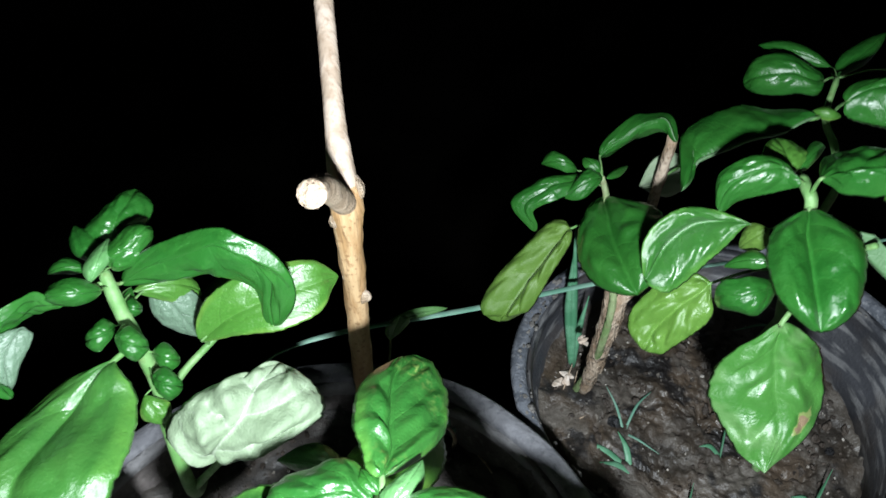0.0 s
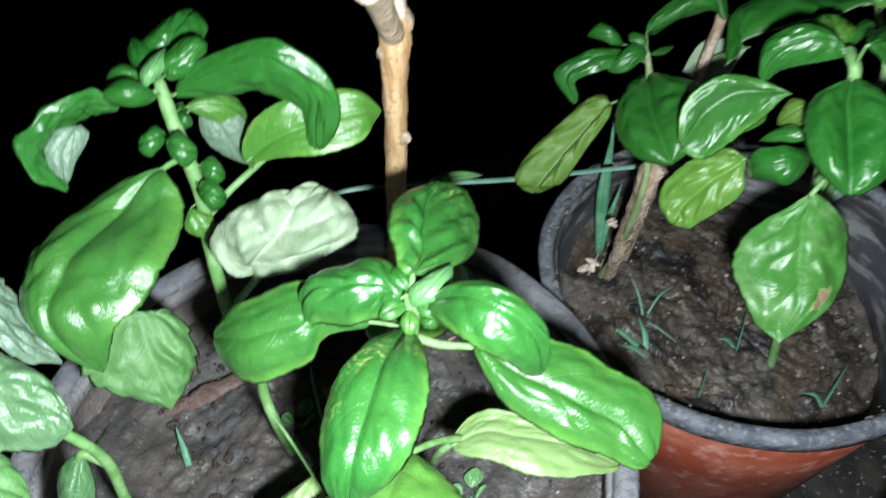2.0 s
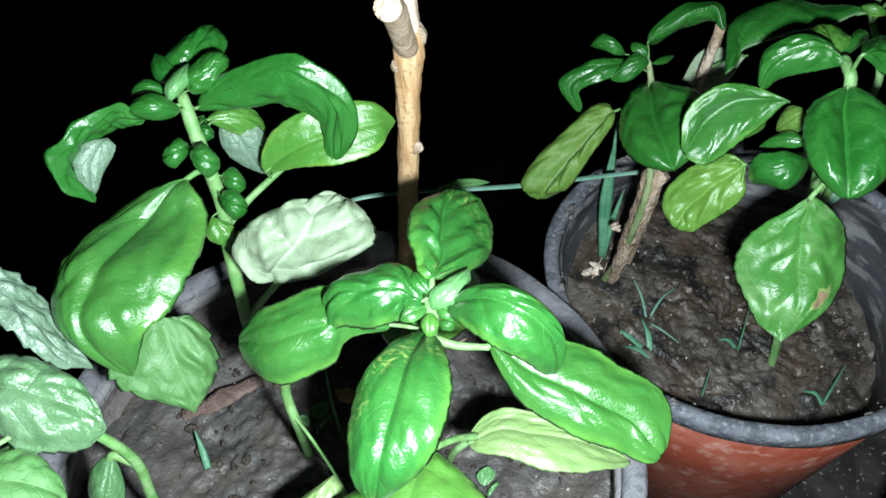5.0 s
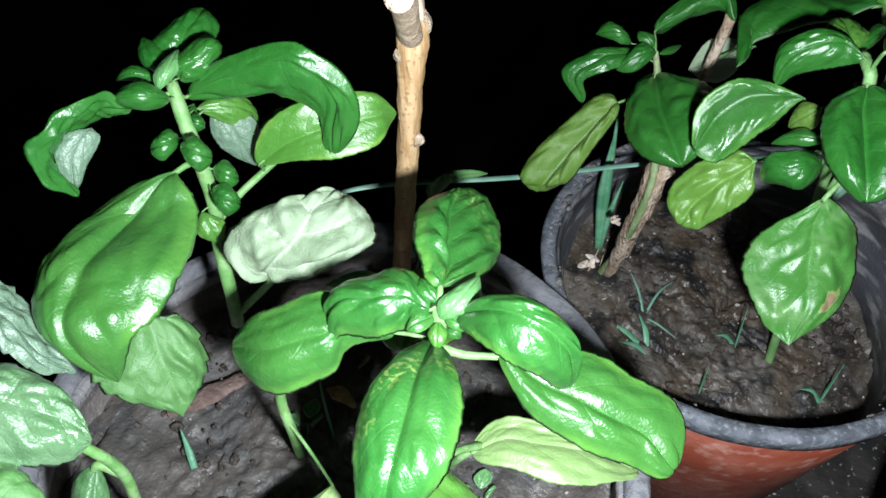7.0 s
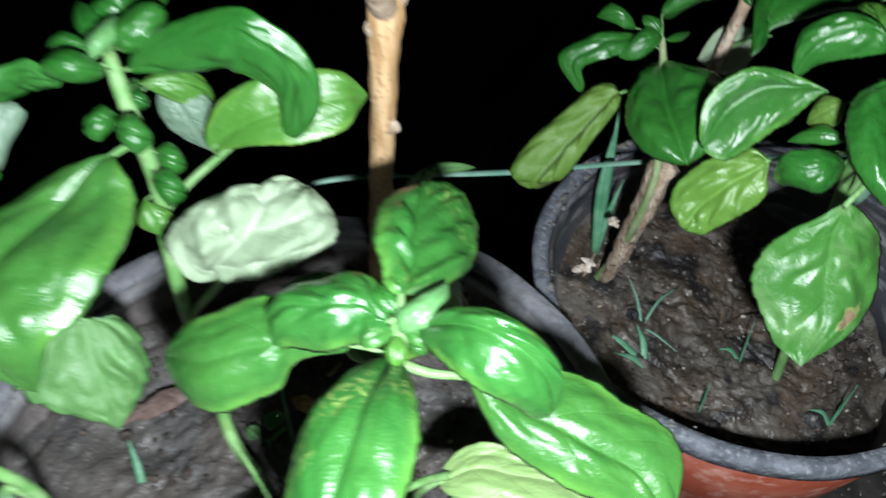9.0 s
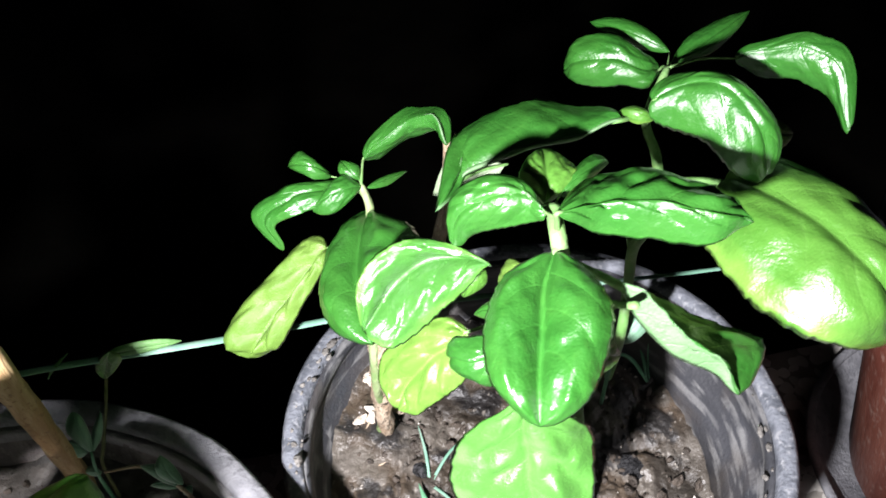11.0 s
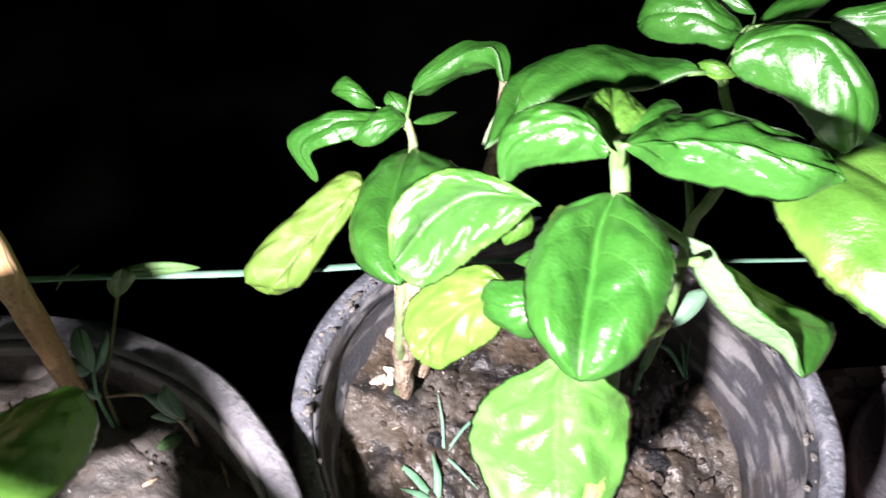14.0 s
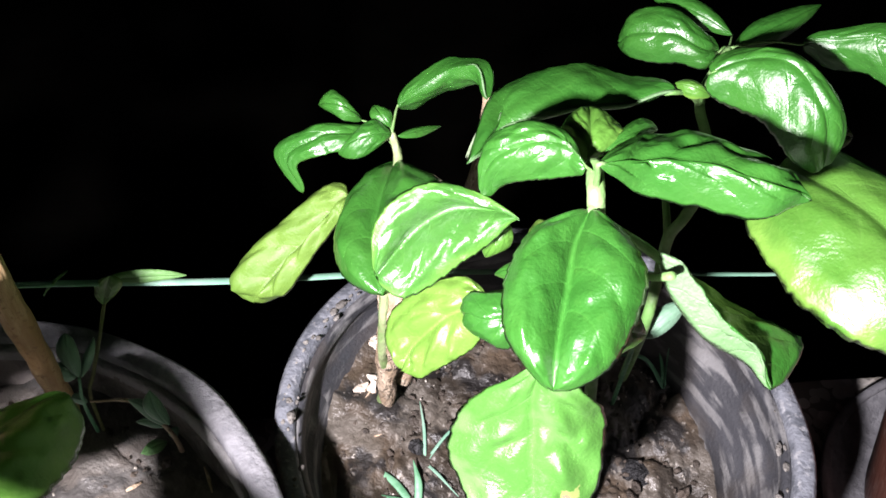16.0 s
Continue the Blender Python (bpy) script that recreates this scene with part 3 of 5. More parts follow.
def ledge():
    """The slab on which the pots stand; its far edge runs a little askew behind them."""
    bm = bmesh.new()
    far = lambda x: 0.492 + 0.338 * (x - 0.314)
    xs = np.linspace(-1.6, 1.8, 120)
    top, low = [], []
    for x in xs:
        y = far(x) + 0.004 * noise.noise(Vector((x * 25, 0, 0)))
        top.append(bm.verts.new((x, y, 0)))
        low.append(bm.verts.new((x, y + 0.004, -0.12)))
    near = [bm.verts.new((x, -1.2, 0)) for x in xs]
    deep = [bm.verts.new((x, -1.2, -0.12)) for x in xs]
    for i in range(len(xs) - 1):
        bm.faces.new((near[i], near[i + 1], top[i + 1], top[i]))
        bm.faces.new((top[i], top[i + 1], low[i + 1], low[i]))
        bm.faces.new((low[i], low[i + 1], deep[i + 1], deep[i]))
        bm.faces.new((deep[i], deep[i + 1], near[i + 1], near[i]))
    bm.faces.new((near[0], top[0], low[0], deep[0]))
    bm.faces.new((near[-1], deep[-1], low[-1], top[-1]))
    me = bpy.data.meshes.new("pavement")
    bm.to_mesh(me)
    bm.free()
    me.materials.append(TERRAZZO)
    return tagged(new("pavement", me), "concrete ledge with pale stone chips and near-black painted-in shade in front", "pavement", kind="structure")


ledge()

# ---- pots and soil ----
LC, RC, BC, FC = (-0.0458, 0.147), (0.15, 0.31), (0.441, 0.402), (0.336, 0.130)
in_large = pot(LC, 0.138, 0.088, 0.195, "large dusty grey plastic pot with two basil plants", PALE_RIM, RED, rim_width=0.012, inner=MUDDY, ridge=0.0004)
in_right = pot(RC, 0.115, 0.074, 0.17, "terracotta coloured plastic pot with dusty black rim", RIM, RED, rim_width=0.01, lip=0.0105)
in_brown = pot(BC, 0.125, 0.085, 0.2, "scratched red-brown plastic pot with black rim", RIM, BROWN, base=0.0035)
in_front = pot(FC, 0.136, 0.09, 0.16, "grey plastic pot with wide pale dusty rim", PALE_RIM, RED, rim_width=0.0125)
saucer = thing("saucer", (*BC, 0), "dusty grey plastic saucer under the red-brown pot", "saucer")
part("dish", lathe("dish", [(0.002, 0.0), (0.098, 0.0), (0.112, 0.017), (0.1105, 0.017), (0.097, 0.0033), (0.002, 0.0033)], (*BC, 0), PALE_RIM, wobble=0.0012), saucer)
part("lip", lathe("lip", [(0.1095, 0.0172), (0.1145, 0.0172), (0.1152, 0.0195), (0.114, 0.0215), (0.1105, 0.0215), (0.109, 0.0195)], (*BC, 0), PALE_RIM, wobble=0.0012), saucer, "rounded dusty lip")
soil("soil", LC, in_large, 0.163, "dark grey cracked damp soil in the large pot", 3, mat=GREY_SOIL, rough=1.2)
soil("soil", RC, in_right, 0.1155, "dark brown damp crumbly soil below the pot rim", 11, (-0.16, 0.1), rough=1.2)
soil("soil", FC, in_front, 0.128, "dark soil inside the pale-rimmed pot", 23)
soil("soil", BC, in_brown, 0.16, "dark soil inside the red-brown pot", 17)
crumbs("soil_crumbs", RC, 0.09, 0.1158, 700, (0.0007, 0.0026), CRUMB, "loose brown crumbs and clods of soil", 5, (-0.16, 0.1))
crumbs("soil_crumbs", LC, 0.115, 0.1635, 700, (0.0007, 0.0028), CRUMB, "loose grey crumbs and clods of soil", 6)
def rim_crust(centre, radius, height, arc, amount, sizes, mat, label, seed):
    """Lumps of dried mud stuck on a stretch of a pot's rim."""
    rng = random.Random(seed)
    ball = bmesh.new()
    bmesh.ops.create_icosphere(ball, subdivisions=2, radius=1)
    base_v = [v.co.copy() for v in ball.verts]
    base_f = [tuple(v.index for v in f.verts) for f in ball.faces]
    ball.free()
    verts, faces = [], []
    for _ in range(amount):
        g = math.radians(rng.uniform(*arc))
        r = radius + rng.uniform(-0.004, 0.004)
        s = rng.uniform(*sizes) * (0.4 + rng.random() ** 2)
        q0 = Vector((rng.uniform(0, 99), rng.uniform(0, 99), 0))
        long = rng.uniform(1.0, 2.6)
        first = len(verts)
        for v in base_v:
            d = 1 + 0.5 * noise.noise(v * 1.3 + q0) + 0.25 * noise.noise(v * 3.5 + q0)
            a, b = v.x * d * s, v.y * d * s * long
            verts.append((centre[0] + (r + a) * math.cos(g) - b * math.sin(g), centre[1] + (r + a) * math.sin(g) + b * math.cos(g), height + v.z * d * s * 0.55))
        faces += [tuple(first + i for i in f) for f in base_f]
    ob = new("dried_mud", mesh_of("dried_mud", verts, faces, [mat]))
    return tagged(ob, label, "dried mud", kind="stuff")


CRUST = rough_material("dried_mud_crust", (0.13, 0.122, 0.112), (0.23, 0.217, 0.2), (0.08, 0.072, 0.062), scale=160, rough=0.85, relief=0.7, depth=0.0012)
rim_crust(RC, 0.1085, 0.1696, (110, 255), 90, (0.0007, 0.0017), CRUST, "pale dried mud stuck on the black pot rim", 31)
rim_crust(RC, 0.1055, 0.1645, (-60, 60), 60, (0.0006, 0.0015), CRUST, "pale dried mud stuck inside the black pot rim", 32)
GRIT = rough_material("pale_grit", (0.3, 0.27, 0.23), (0.5, 0.47, 0.42), scale=200, rough=0.6, relief=0.4, depth=0.0006)
crumbs("pale_grit", RC, 0.09, 0.117, 90, (0.0004, 0.0011), GRIT, "tiny pale grains of grit in the soil", 15, (-0.16, 0.1))
crumbs("pale_grit", LC, 0.115, 0.1645, 110, (0.0004, 0.0011), GRIT, "tiny pale grains of grit in the soil", 16)
crumbs("charcoal_bits", RC, 0.085, 0.1115, 14, (0.003, 0.0068), CHAR, "black charcoal bits lying in the soil", 22, (-0.16, 0.1))

# ---- plants: stems ----
left_plant = thing("basil_plant", (-0.122, 0.226, 0.165), "tall basil plant with drooping glossy leaves", "plant", group="basil plants")
front_plant = thing("basil_plant", (-0.03, 0.165, 0.163), "low basil plant with four glossy rosette leaves", "plant", group="basil plants")
right_plant = thing("basil_plant", (0.0795, 0.327, 0.125), "bushy basil plant with woody cut stem", "plant", group="basil plants")
pale_plant = thing("leafy_plant", (-0.15, 0.09, 0.163), "plant with pale rough jagged leaves in the large pot", "plant")
weed = thing("weed", (-0.03, 0.254, 0.163), "thin weed with oval grey-green leaves", "weed", group="weeds in the pots")
low_weed = thing("weed", (0.006, 0.256, 0.163), "low weed with narrow grey-green leaves", "weed", group="weeds in the pots")
oval_weed = thing("weed", (0.182, 0.34, 0.108), "weed with one smooth grey-green oval leaf", "weed", group="weeds in the pots")
stem(left_plant, [(-0.1240, 0.2280, 0.1600), (-0.0922, 0.1784, 0.2370), (-0.0931, 0.1829, 0.2773), (-0.0928, 0.1870, 0.2957), (-0.0955, 0.1903, 0.3150), (-0.1000, 0.1951, 0.3320), (-0.1034, 0.2000, 0.3424)], [0.003, 0.0029, 0.0028, 0.0029, 0.0029, 0.0029, 0.0022])
stem(left_plant, [(-0.0922, 0.1784, 0.2370), (-0.0816, 0.1763, 0.2520), (-0.0652, 0.1681, 0.2789)], [0.0018, 0.0016, 0.0014], name="side_stem")
stem(left_plant, [(-0.0923, 0.1856, 0.2881), (-0.0864, 0.1990, 0.2918), (-0.0748, 0.2118, 0.2991)], [0.0017, 0.0015, 0.0013], name="side_stem")
stem(front_plant, [(-0.0300, 0.1650, 0.1550), (-0.0046, 0.1402, 0.2549), (0.0032, 0.1302, 0.2984), (0.0052, 0.1285, 0.3150), (0.0056, 0.1288, 0.3250)], [0.0028, 0.0026, 0.0026, 0.0027, 0.0024])
stem(front_plant, [(-0.0680, 0.1570, 0.1580), (-0.0507, 0.1248, 0.2393), (-0.0510, 0.1233, 0.2690), (-0.0452, 0.1244, 0.2864)], [0.0022, 0.002, 0.0019, 0.0016], name="side_stem")
stem(front_plant, [(0.0057, 0.1303, 0.3018), (0.0134, 0.1304, 0.2994), (0.0242, 0.1310, 0.2999)], [0.0016, 0.0014, 0.0012], name="side_stem")
stem(front_plant, [(-0.0000, 0.1500, 0.1600), (0.0111, 0.1241, 0.2369), (0.0212, 0.1232, 0.2551)], [0.0016, 0.0015, 0.0012], name="side_stem")
stem(pale_plant, [(-0.1050, 0.0550, 0.1550), (-0.0881, 0.0929, 0.1971), (-0.0978, 0.0886, 0.2293), (-0.0980, 0.0902, 0.2588), (-0.1017, 0.0870, 0.2809), (-0.1144, 0.0849, 0.2946)], [0.0022, 0.0022, 0.0021, 0.002, 0.0018, 0.0013])
stem(pale_plant, [(-0.0980, 0.0902, 0.2588), (-0.1047, 0.0896, 0.2648), (-0.1071, 0.0886, 0.2631)], [0.0018, 0.0017, 0.0014], name="side_stem")
stem(right_plant, [(0.0765, 0.3260, 0.1200), (0.0790, 0.3130, 0.1500), (0.0815, 0.3060, 0.1800), (0.0850, 0.3000, 0.2150), (0.0890, 0.2985, 0.2420)], [0.0022, 0.0036, 0.0046, 0.0062, 0.0064], BARK, name="woody_stem", rough=0.4, label="brown peeling woody stem")
stem(right_plant, [(0.0840, 0.3220, 0.1500), (0.0980, 0.3420, 0.2150), (0.1085, 0.3510, 0.2636), (0.1115, 0.3451, 0.3015)], [0.0042, 0.0035, 0.003, 0.0027], BARK, name="cut_stem", rough=0.25, label="cut woody stem with pale end")
stem(right_plant, [(0.0710, 0.3240, 0.1220), (0.0800, 0.3110, 0.1650), (0.0826, 0.2975, 0.2000), (0.0855, 0.2935, 0.2400), (0.0835, 0.3100, 0.2600), (0.0810, 0.3294, 0.2753), (0.0782, 0.3314, 0.2864)], [0.0022, 0.0022, 0.0021, 0.0021, 0.002, 0.0018, 0.0014], PALE_BARK)
stem(right_plant, [(0.1900, 0.3810, 0.1080), (0.1847, 0.3282, 0.2091), (0.1851, 0.3329, 0.2347), (0.1847, 0.3354, 0.2553), (0.1881, 0.3359, 0.2657), (0.1921, 0.3406, 0.2790), (0.1901, 0.3519, 0.2908), (0.1854, 0.3619, 0.3016), (0.1930, 0.3816, 0.3113)], [0.0024, 0.0023, 0.0022, 0.0022, 0.0021, 0.002, 0.002, 0.0018, 0.0014])
stem(right_plant, [(0.1847, 0.3354, 0.2553), (0.1817, 0.3415, 0.2651), (0.1799, 0.3454, 0.2699)], [0.0016, 0.0015, 0.0013], name="side_stem")
stem(right_plant, [(0.1775, 0.2864, 0.1020), (0.1720, 0.2860, 0.1600), (0.1650, 0.2900, 0.2300), (0.1580, 0.2820, 0.2900), (0.1535, 0.2667, 0.3244), (0.1513, 0.2775, 0.3293)], [0.0026, 0.0025, 0.0024, 0.0024, 0.0025, 0.0024])
stem(right_plant, [(0.1540, 0.2650, 0.3205), (0.1623, 0.2620, 0.3195), (0.1708, 0.2615, 0.3150), (0.1740, 0.2610, 0.3120)], [0.0016, 0.0014, 0.0014, 0.001], name="side_stem")
stem(right_plant, [(0.1650, 0.2900, 0.2350), (0.1680, 0.2770, 0.2850), (0.1754, 0.2513, 0.3180)], [0.0013, 0.0013, 0.0012], name="side_stem")
stem(weed, [(-0.0300, 0.2540, 0.1600), (-0.0283, 0.2517, 0.1890), (-0.0261, 0.2527, 0.2058)], [0.0009, 0.0008, 0.0006], SPROUT, name="stalk")
stem(weed, [(-0.0285, 0.2550, 0.1600), (-0.0301, 0.2580, 0.1858), (-0.0289, 0.2620, 0.1942), (-0.0257, 0.2700, 0.2105), (-0.0249, 0.2780, 0.2221), (-0.0217, 0.2805, 0.2325)], [0.0009, 0.0009, 0.0008, 0.0008, 0.0007, 0.0006], OLIVE, name="climbing_stalk", rough=0.2, label="thin olive-brown climbing stalk")
stem(low_weed, [(0.0060, 0.2560, 0.1600), (0.0079, 0.2532, 0.1731), (0.0049, 0.2533, 0.1822), (-0.0098, 0.2569, 0.1899), (-0.0253, 0.2521, 0.1913)], [0.0011, 0.001, 0.0009, 0.0008, 0.0005], CUT, name="stalk")
stem(oval_weed, [(0.1860, 0.3620, 0.1080), (0.1844, 0.3395, 0.1785), (0.1846, 0.3328, 0.1995)], [0.0011, 0.001, 0.0007], SPROUT, name="stalk")

# leaves: base, tip, bow, half widths
leaf(left_plant, "mid", (-0.1011, 0.1813, 0.3162), (-0.1034, 0.1103, 0.2813), (-0.0140, -0.0152, 0.0110), (0.0309, 0.0042, 0.0033), (-0.0172, 0.0028, 0.0018), wide=0.84, peak=0.47, dome=0.1, wave=0.12, tuck=0.1, pucker=0.14, near=(0.0009, 0.0082, -0.0074), far=(-0.0017, -0.0018, 0.0059), roll=0.6, skew_left=(0.0006, -0.0036, -0.0054), skew_right=(0.0011, -0.0065, -0.0077))
leaf(left_plant, "dull", (-0.1137, 0.1432, 0.2716), (-0.0951, 0.1257, 0.2376), (0.0013, 0.0025, 0.0030), (0.0133, 0.0098, -0.0101), (-0.0202, -0.0156, 0.0025), wave=0.16, pucker=0.26, jag=0.45, petiole=False, wide=0.66, dome=0.08, roll=0.3, crimp=0.05, peak=0.44, near=(-0.0026, 0.0062, 0.0059), far=(0.0002, -0.0002, -0.0008), skew_left=(-0.0011, -0.0009, -0.0003), skew_right=(0.0017, -0.0007, -0.0014))
leaf(left_plant, "green", (-0.0997, 0.2012, 0.3357), (-0.0474, 0.2010, 0.3151), (0.0168, -0.0004, 0.0326), (0.0057, -0.0032, 0.0053), (-0.0094, 0.0034, -0.0211), wide=1.48, peak=0.55, pucker=0.24, tuck=0.05, near=(-0.0037, 0.0007, -0.0055), far=(0.0049, 0.0013, -0.0015), dome=0.16, skew_left=(0.0072, -0.0034, -0.0073), skew_right=(-0.0035, 0.0021, 0.0046))
leaf(left_plant, "light", (-0.0776, 0.2013, 0.3057), (-0.0267, 0.2255, 0.3190), (0.0013, -0.0056, 0.0100), (-0.0102, 0.0046, 0.0081), (0.0054, -0.0069, -0.0082), wide=1.11, pucker=0.06, dome=0.05, roll=0.2, cup=0.12, peak=0.5, near=(-0.0007, 0.0006, 0.0001), far=(0.0042, 0.0011, -0.0003), skew_left=(0.0058, 0.0035, 0.0026), skew_right=(-0.0044, -0.0033, -0.0027))
leaf(left_plant, "light", (-0.0812, 0.2126, 0.2955), (-0.0692, 0.2478, 0.3064), (0.0001, -0.0020, 0.0043), (-0.0107, -0.0031, 0.0013), (0.0097, 0.0029, -0.0059))
leaf(left_plant, "pale", (-0.0676, 0.1678, 0.2779), (-0.0444, 0.1926, 0.3054), (0.0017, -0.0097, 0.0094), (-0.0232, -0.0029, 0.0031), (0.0265, 0.0047, -0.0054), wave=0.12, wide=0.92, pucker=0.62, tuck=0.0, dome=0.12, roll=0.5, crimp=0.05, ruffle=0.12, pairs=4.0, peak=0.5, near=(-0.0050, -0.0009, -0.0029), far=(-0.0003, 0.0019, 0.0011), skew_left=(-0.0003, 0.0004, 0.0006), skew_right=(0.0013, 0.0009, 0.0006))
leaf(left_plant, "green", (-0.1137, 0.1880, 0.3400), (-0.1279, 0.1608, 0.3192), (-0.0118, -0.0083, 0.0146), (-0.0053, 0.0109, -0.0153), (0.0050, -0.0060, 0.0056), wide=1.51, tuck=0.0, near=(0.0024, 0.0051, 0.0008), far=(-0.0027, -0.0006, -0.0031), pucker=0.32, crimp=0.11, ruffle=0.2, peak=0.44, skew_left=(0.0007, 0.0033, 0.0031), skew_right=(-0.0017, -0.0021, -0.0015))
leaf(left_plant, "silver", (-0.1262, 0.1790, 0.3356), (-0.1308, 0.1642, 0.3174), (-0.0012, -0.0026, 0.0046), (0.0031, 0.0027, -0.0047), (-0.0052, -0.0026, 0.0017), petiole=False, pucker=0.05, roll=0.2, wide=0.96, peak=0.45, near=(0.0013, 0.0020, 0.0012), far=(0.0003, -0.0005, -0.0011), skew_left=(-0.0017, -0.0014, 0.0000), skew_right=(0.0014, 0.0007, -0.0006))
leaf(left_plant, "green", (-0.1063, 0.2143, 0.3422), (-0.1030, 0.2376, 0.3504), (0.0002, -0.0056, 0.0031), (-0.0114, -0.0037, -0.0005), (0.0082, 0.0059, -0.0057), dome=0.16, pucker=0.14, wide=1.55, peak=0.45, near=(0.0000, -0.0000, 0.0000), far=(0.0014, 0.0013, 0.0003), skew_left=(0.0015, 0.0018, 0.0014), skew_right=(-0.0010, -0.0014, -0.0013))
leaf(left_plant, "green", (-0.0998, 0.2001, 0.3448), (-0.0878, 0.2140, 0.3522), (0.0024, -0.0046, 0.0041), (-0.0068, 0.0020, 0.0010), (0.0020, -0.0003, -0.0070), dome=0.16, pucker=0.14, wide=1.6, peak=0.46, near=(-0.0016, -0.0009, 0.0004), far=(0.0007, 0.0013, 0.0014), skew_left=(0.0001, 0.0004, 0.0005), skew_right=(0.0006, 0.0002, -0.0001))
leaf(left_plant, "green", (-0.1083, 0.2062, 0.3397), (-0.1206, 0.2182, 0.3481), (0.0025, -0.0059, 0.0029), (-0.0055, 0.0003, -0.0012), (0.0022, 0.0064, -0.0002), dome=0.16, pucker=0.14, wide=1.0, peak=0.46, near=(-0.0000, 0.0000, -0.0000), far=(0.0000, -0.0000, 0.0000), skew_left=(0.0000, 0.0000, 0.0000), skew_right=(0.0000, 0.0000, 0.0000))
leaf(left_plant, "green", (-0.1088, 0.2006, 0.3422), (-0.1237, 0.1977, 0.3422), (0.0025, -0.0030, 0.0058), (0.0000, -0.0006, -0.0026), (-0.0037, 0.0053, -0.0002), dome=0.16, wide=1.0, peak=0.46, near=(-0.0000, -0.0000, 0.0000), far=(0.0000, 0.0000, -0.0000), skew_left=(0.0000, 0.0000, 0.0000), skew_right=(0.0000, 0.0000, 0.0000))
leaf(left_plant, "green", (-0.1009, 0.1913, 0.3420), (-0.1175, 0.1833, 0.3461), (0.0040, -0.0055, 0.0058), (-0.0008, 0.0000, -0.0063), (-0.0021, 0.0052, 0.0020), dome=0.16, wide=1.5, pucker=0.12, peak=0.46, near=(0.0000, -0.0000, 0.0000), far=(-0.0000, 0.0000, -0.0000), skew_left=(0.0000, 0.0000, 0.0000), skew_right=(0.0000, 0.0000, 0.0000))
leaf(left_plant, "bud", (-0.1041, 0.1917, 0.3452), (-0.1016, 0.2079, 0.3517), (0.0025, -0.0048, 0.0034), (-0.0047, 0.0004, -0.0002), (0.0025, 0.0036, -0.0022), wide=1.0, peak=0.46, near=(-0.0000, 0.0000, -0.0000), far=(0.0000, -0.0000, 0.0000), skew_left=(0.0000, 0.0000, 0.0000), skew_right=(0.0000, 0.0000, 0.0000))
leaf(left_plant, "green", (-0.1007, 0.1893, 0.3257), (-0.1094, 0.1827, 0.3248), (0.0031, -0.0046, 0.0043), (-0.0013, -0.0016, -0.0069), (-0.0019, 0.0059, 0.0019), dome=0.25)
leaf(left_plant, "green", (-0.0956, 0.1812, 0.3296), (-0.0853, 0.1824, 0.3240), (0.0028, -0.0046, 0.0043), (-0.0019, 0.0063, 0.0023), (-0.0011, -0.0020, -0.0074), dome=0.25)
leaf(left_plant, "green", (-0.0903, 0.1894, 0.3122), (-0.0813, 0.1901, 0.3076), (0.0026, -0.0046, 0.0046), (-0.0017, 0.0057, 0.0014), (-0.0009, -0.0014, -0.0066), dome=0.25)
leaf(left_plant, "green", (-0.0887, 0.1808, 0.3086), (-0.0784, 0.1815, 0.3033), (0.0026, -0.0045, 0.0047), (-0.0019, 0.0063, 0.0018), (-0.0008, -0.0022, -0.0072), dome=0.25)
leaf(left_plant, "green", (-0.1009, 0.1999, 0.3264), (-0.0952, 0.2007, 0.3232), (0.0029, -0.0047, 0.0043), (-0.0017, 0.0045, 0.0003), (-0.0013, 0.0000, -0.0052), dome=0.25)
leaf(left_plant, "silver", (-0.0966, 0.2141, 0.3225), (-0.0842, 0.2123, 0.2936), (0.0012, -0.0022, 0.0038), (0.0076, 0.0066, 0.0002), (-0.0078, -0.0025, -0.0034), pucker=0.06, roll=0.2)
leaf(left_plant, "light", (-0.1004, 0.2069, 0.3257), (-0.0835, 0.2237, 0.3079), (0.0035, -0.0005, 0.0053), (-0.0017, 0.0063, 0.0026), (0.0011, -0.0015, -0.0087))
leaf(left_plant, "light", (-0.0958, 0.1821, 0.2958), (-0.0899, 0.1769, 0.2846), (0.0010, -0.0013, 0.0026), (0.0050, 0.0032, -0.0015), (-0.0046, -0.0030, -0.0016))
leaf(left_plant, "green", (-0.1014, 0.2075, 0.3272), (-0.1029, 0.1975, 0.3249), (0.0011, -0.0021, 0.0010), (0.0029, 0.0008, -0.0011), (-0.0023, -0.0014, 0.0000))
leaf(front_plant, "speck", (0.0050, 0.1338, 0.3279), (0.0041, 0.1870, 0.3204), (-0.0018, -0.0037, 0.0000), (-0.0079, -0.0054, 0.0092), (0.0183, 0.0184, -0.0131), wide=1.41, peak=0.5, pucker=0.24, dome=0.16, near=(0.0020, 0.0003, -0.0012), far=(-0.0019, 0.0011, 0.0001), skew_left=(-0.0002, -0.0005, -0.0004), skew_right=(-0.0006, 0.0011, 0.0012))
leaf(front_plant, "speck", (0.0026, 0.1269, 0.3250), (-0.0298, 0.1251, 0.3095), (0.0009, 0.0005, 0.0112), (0.0009, -0.0060, -0.0108), (-0.0032, 0.0115, -0.0011), dome=0.2, wide=1.71, peak=0.49, tuck=0.05, near=(0.0003, 0.0024, -0.0023), far=(-0.0035, 0.0005, 0.0028), pucker=0.3, skew_left=(-0.0006, -0.0010, -0.0007), skew_right=(-0.0031, -0.0046, -0.0028))
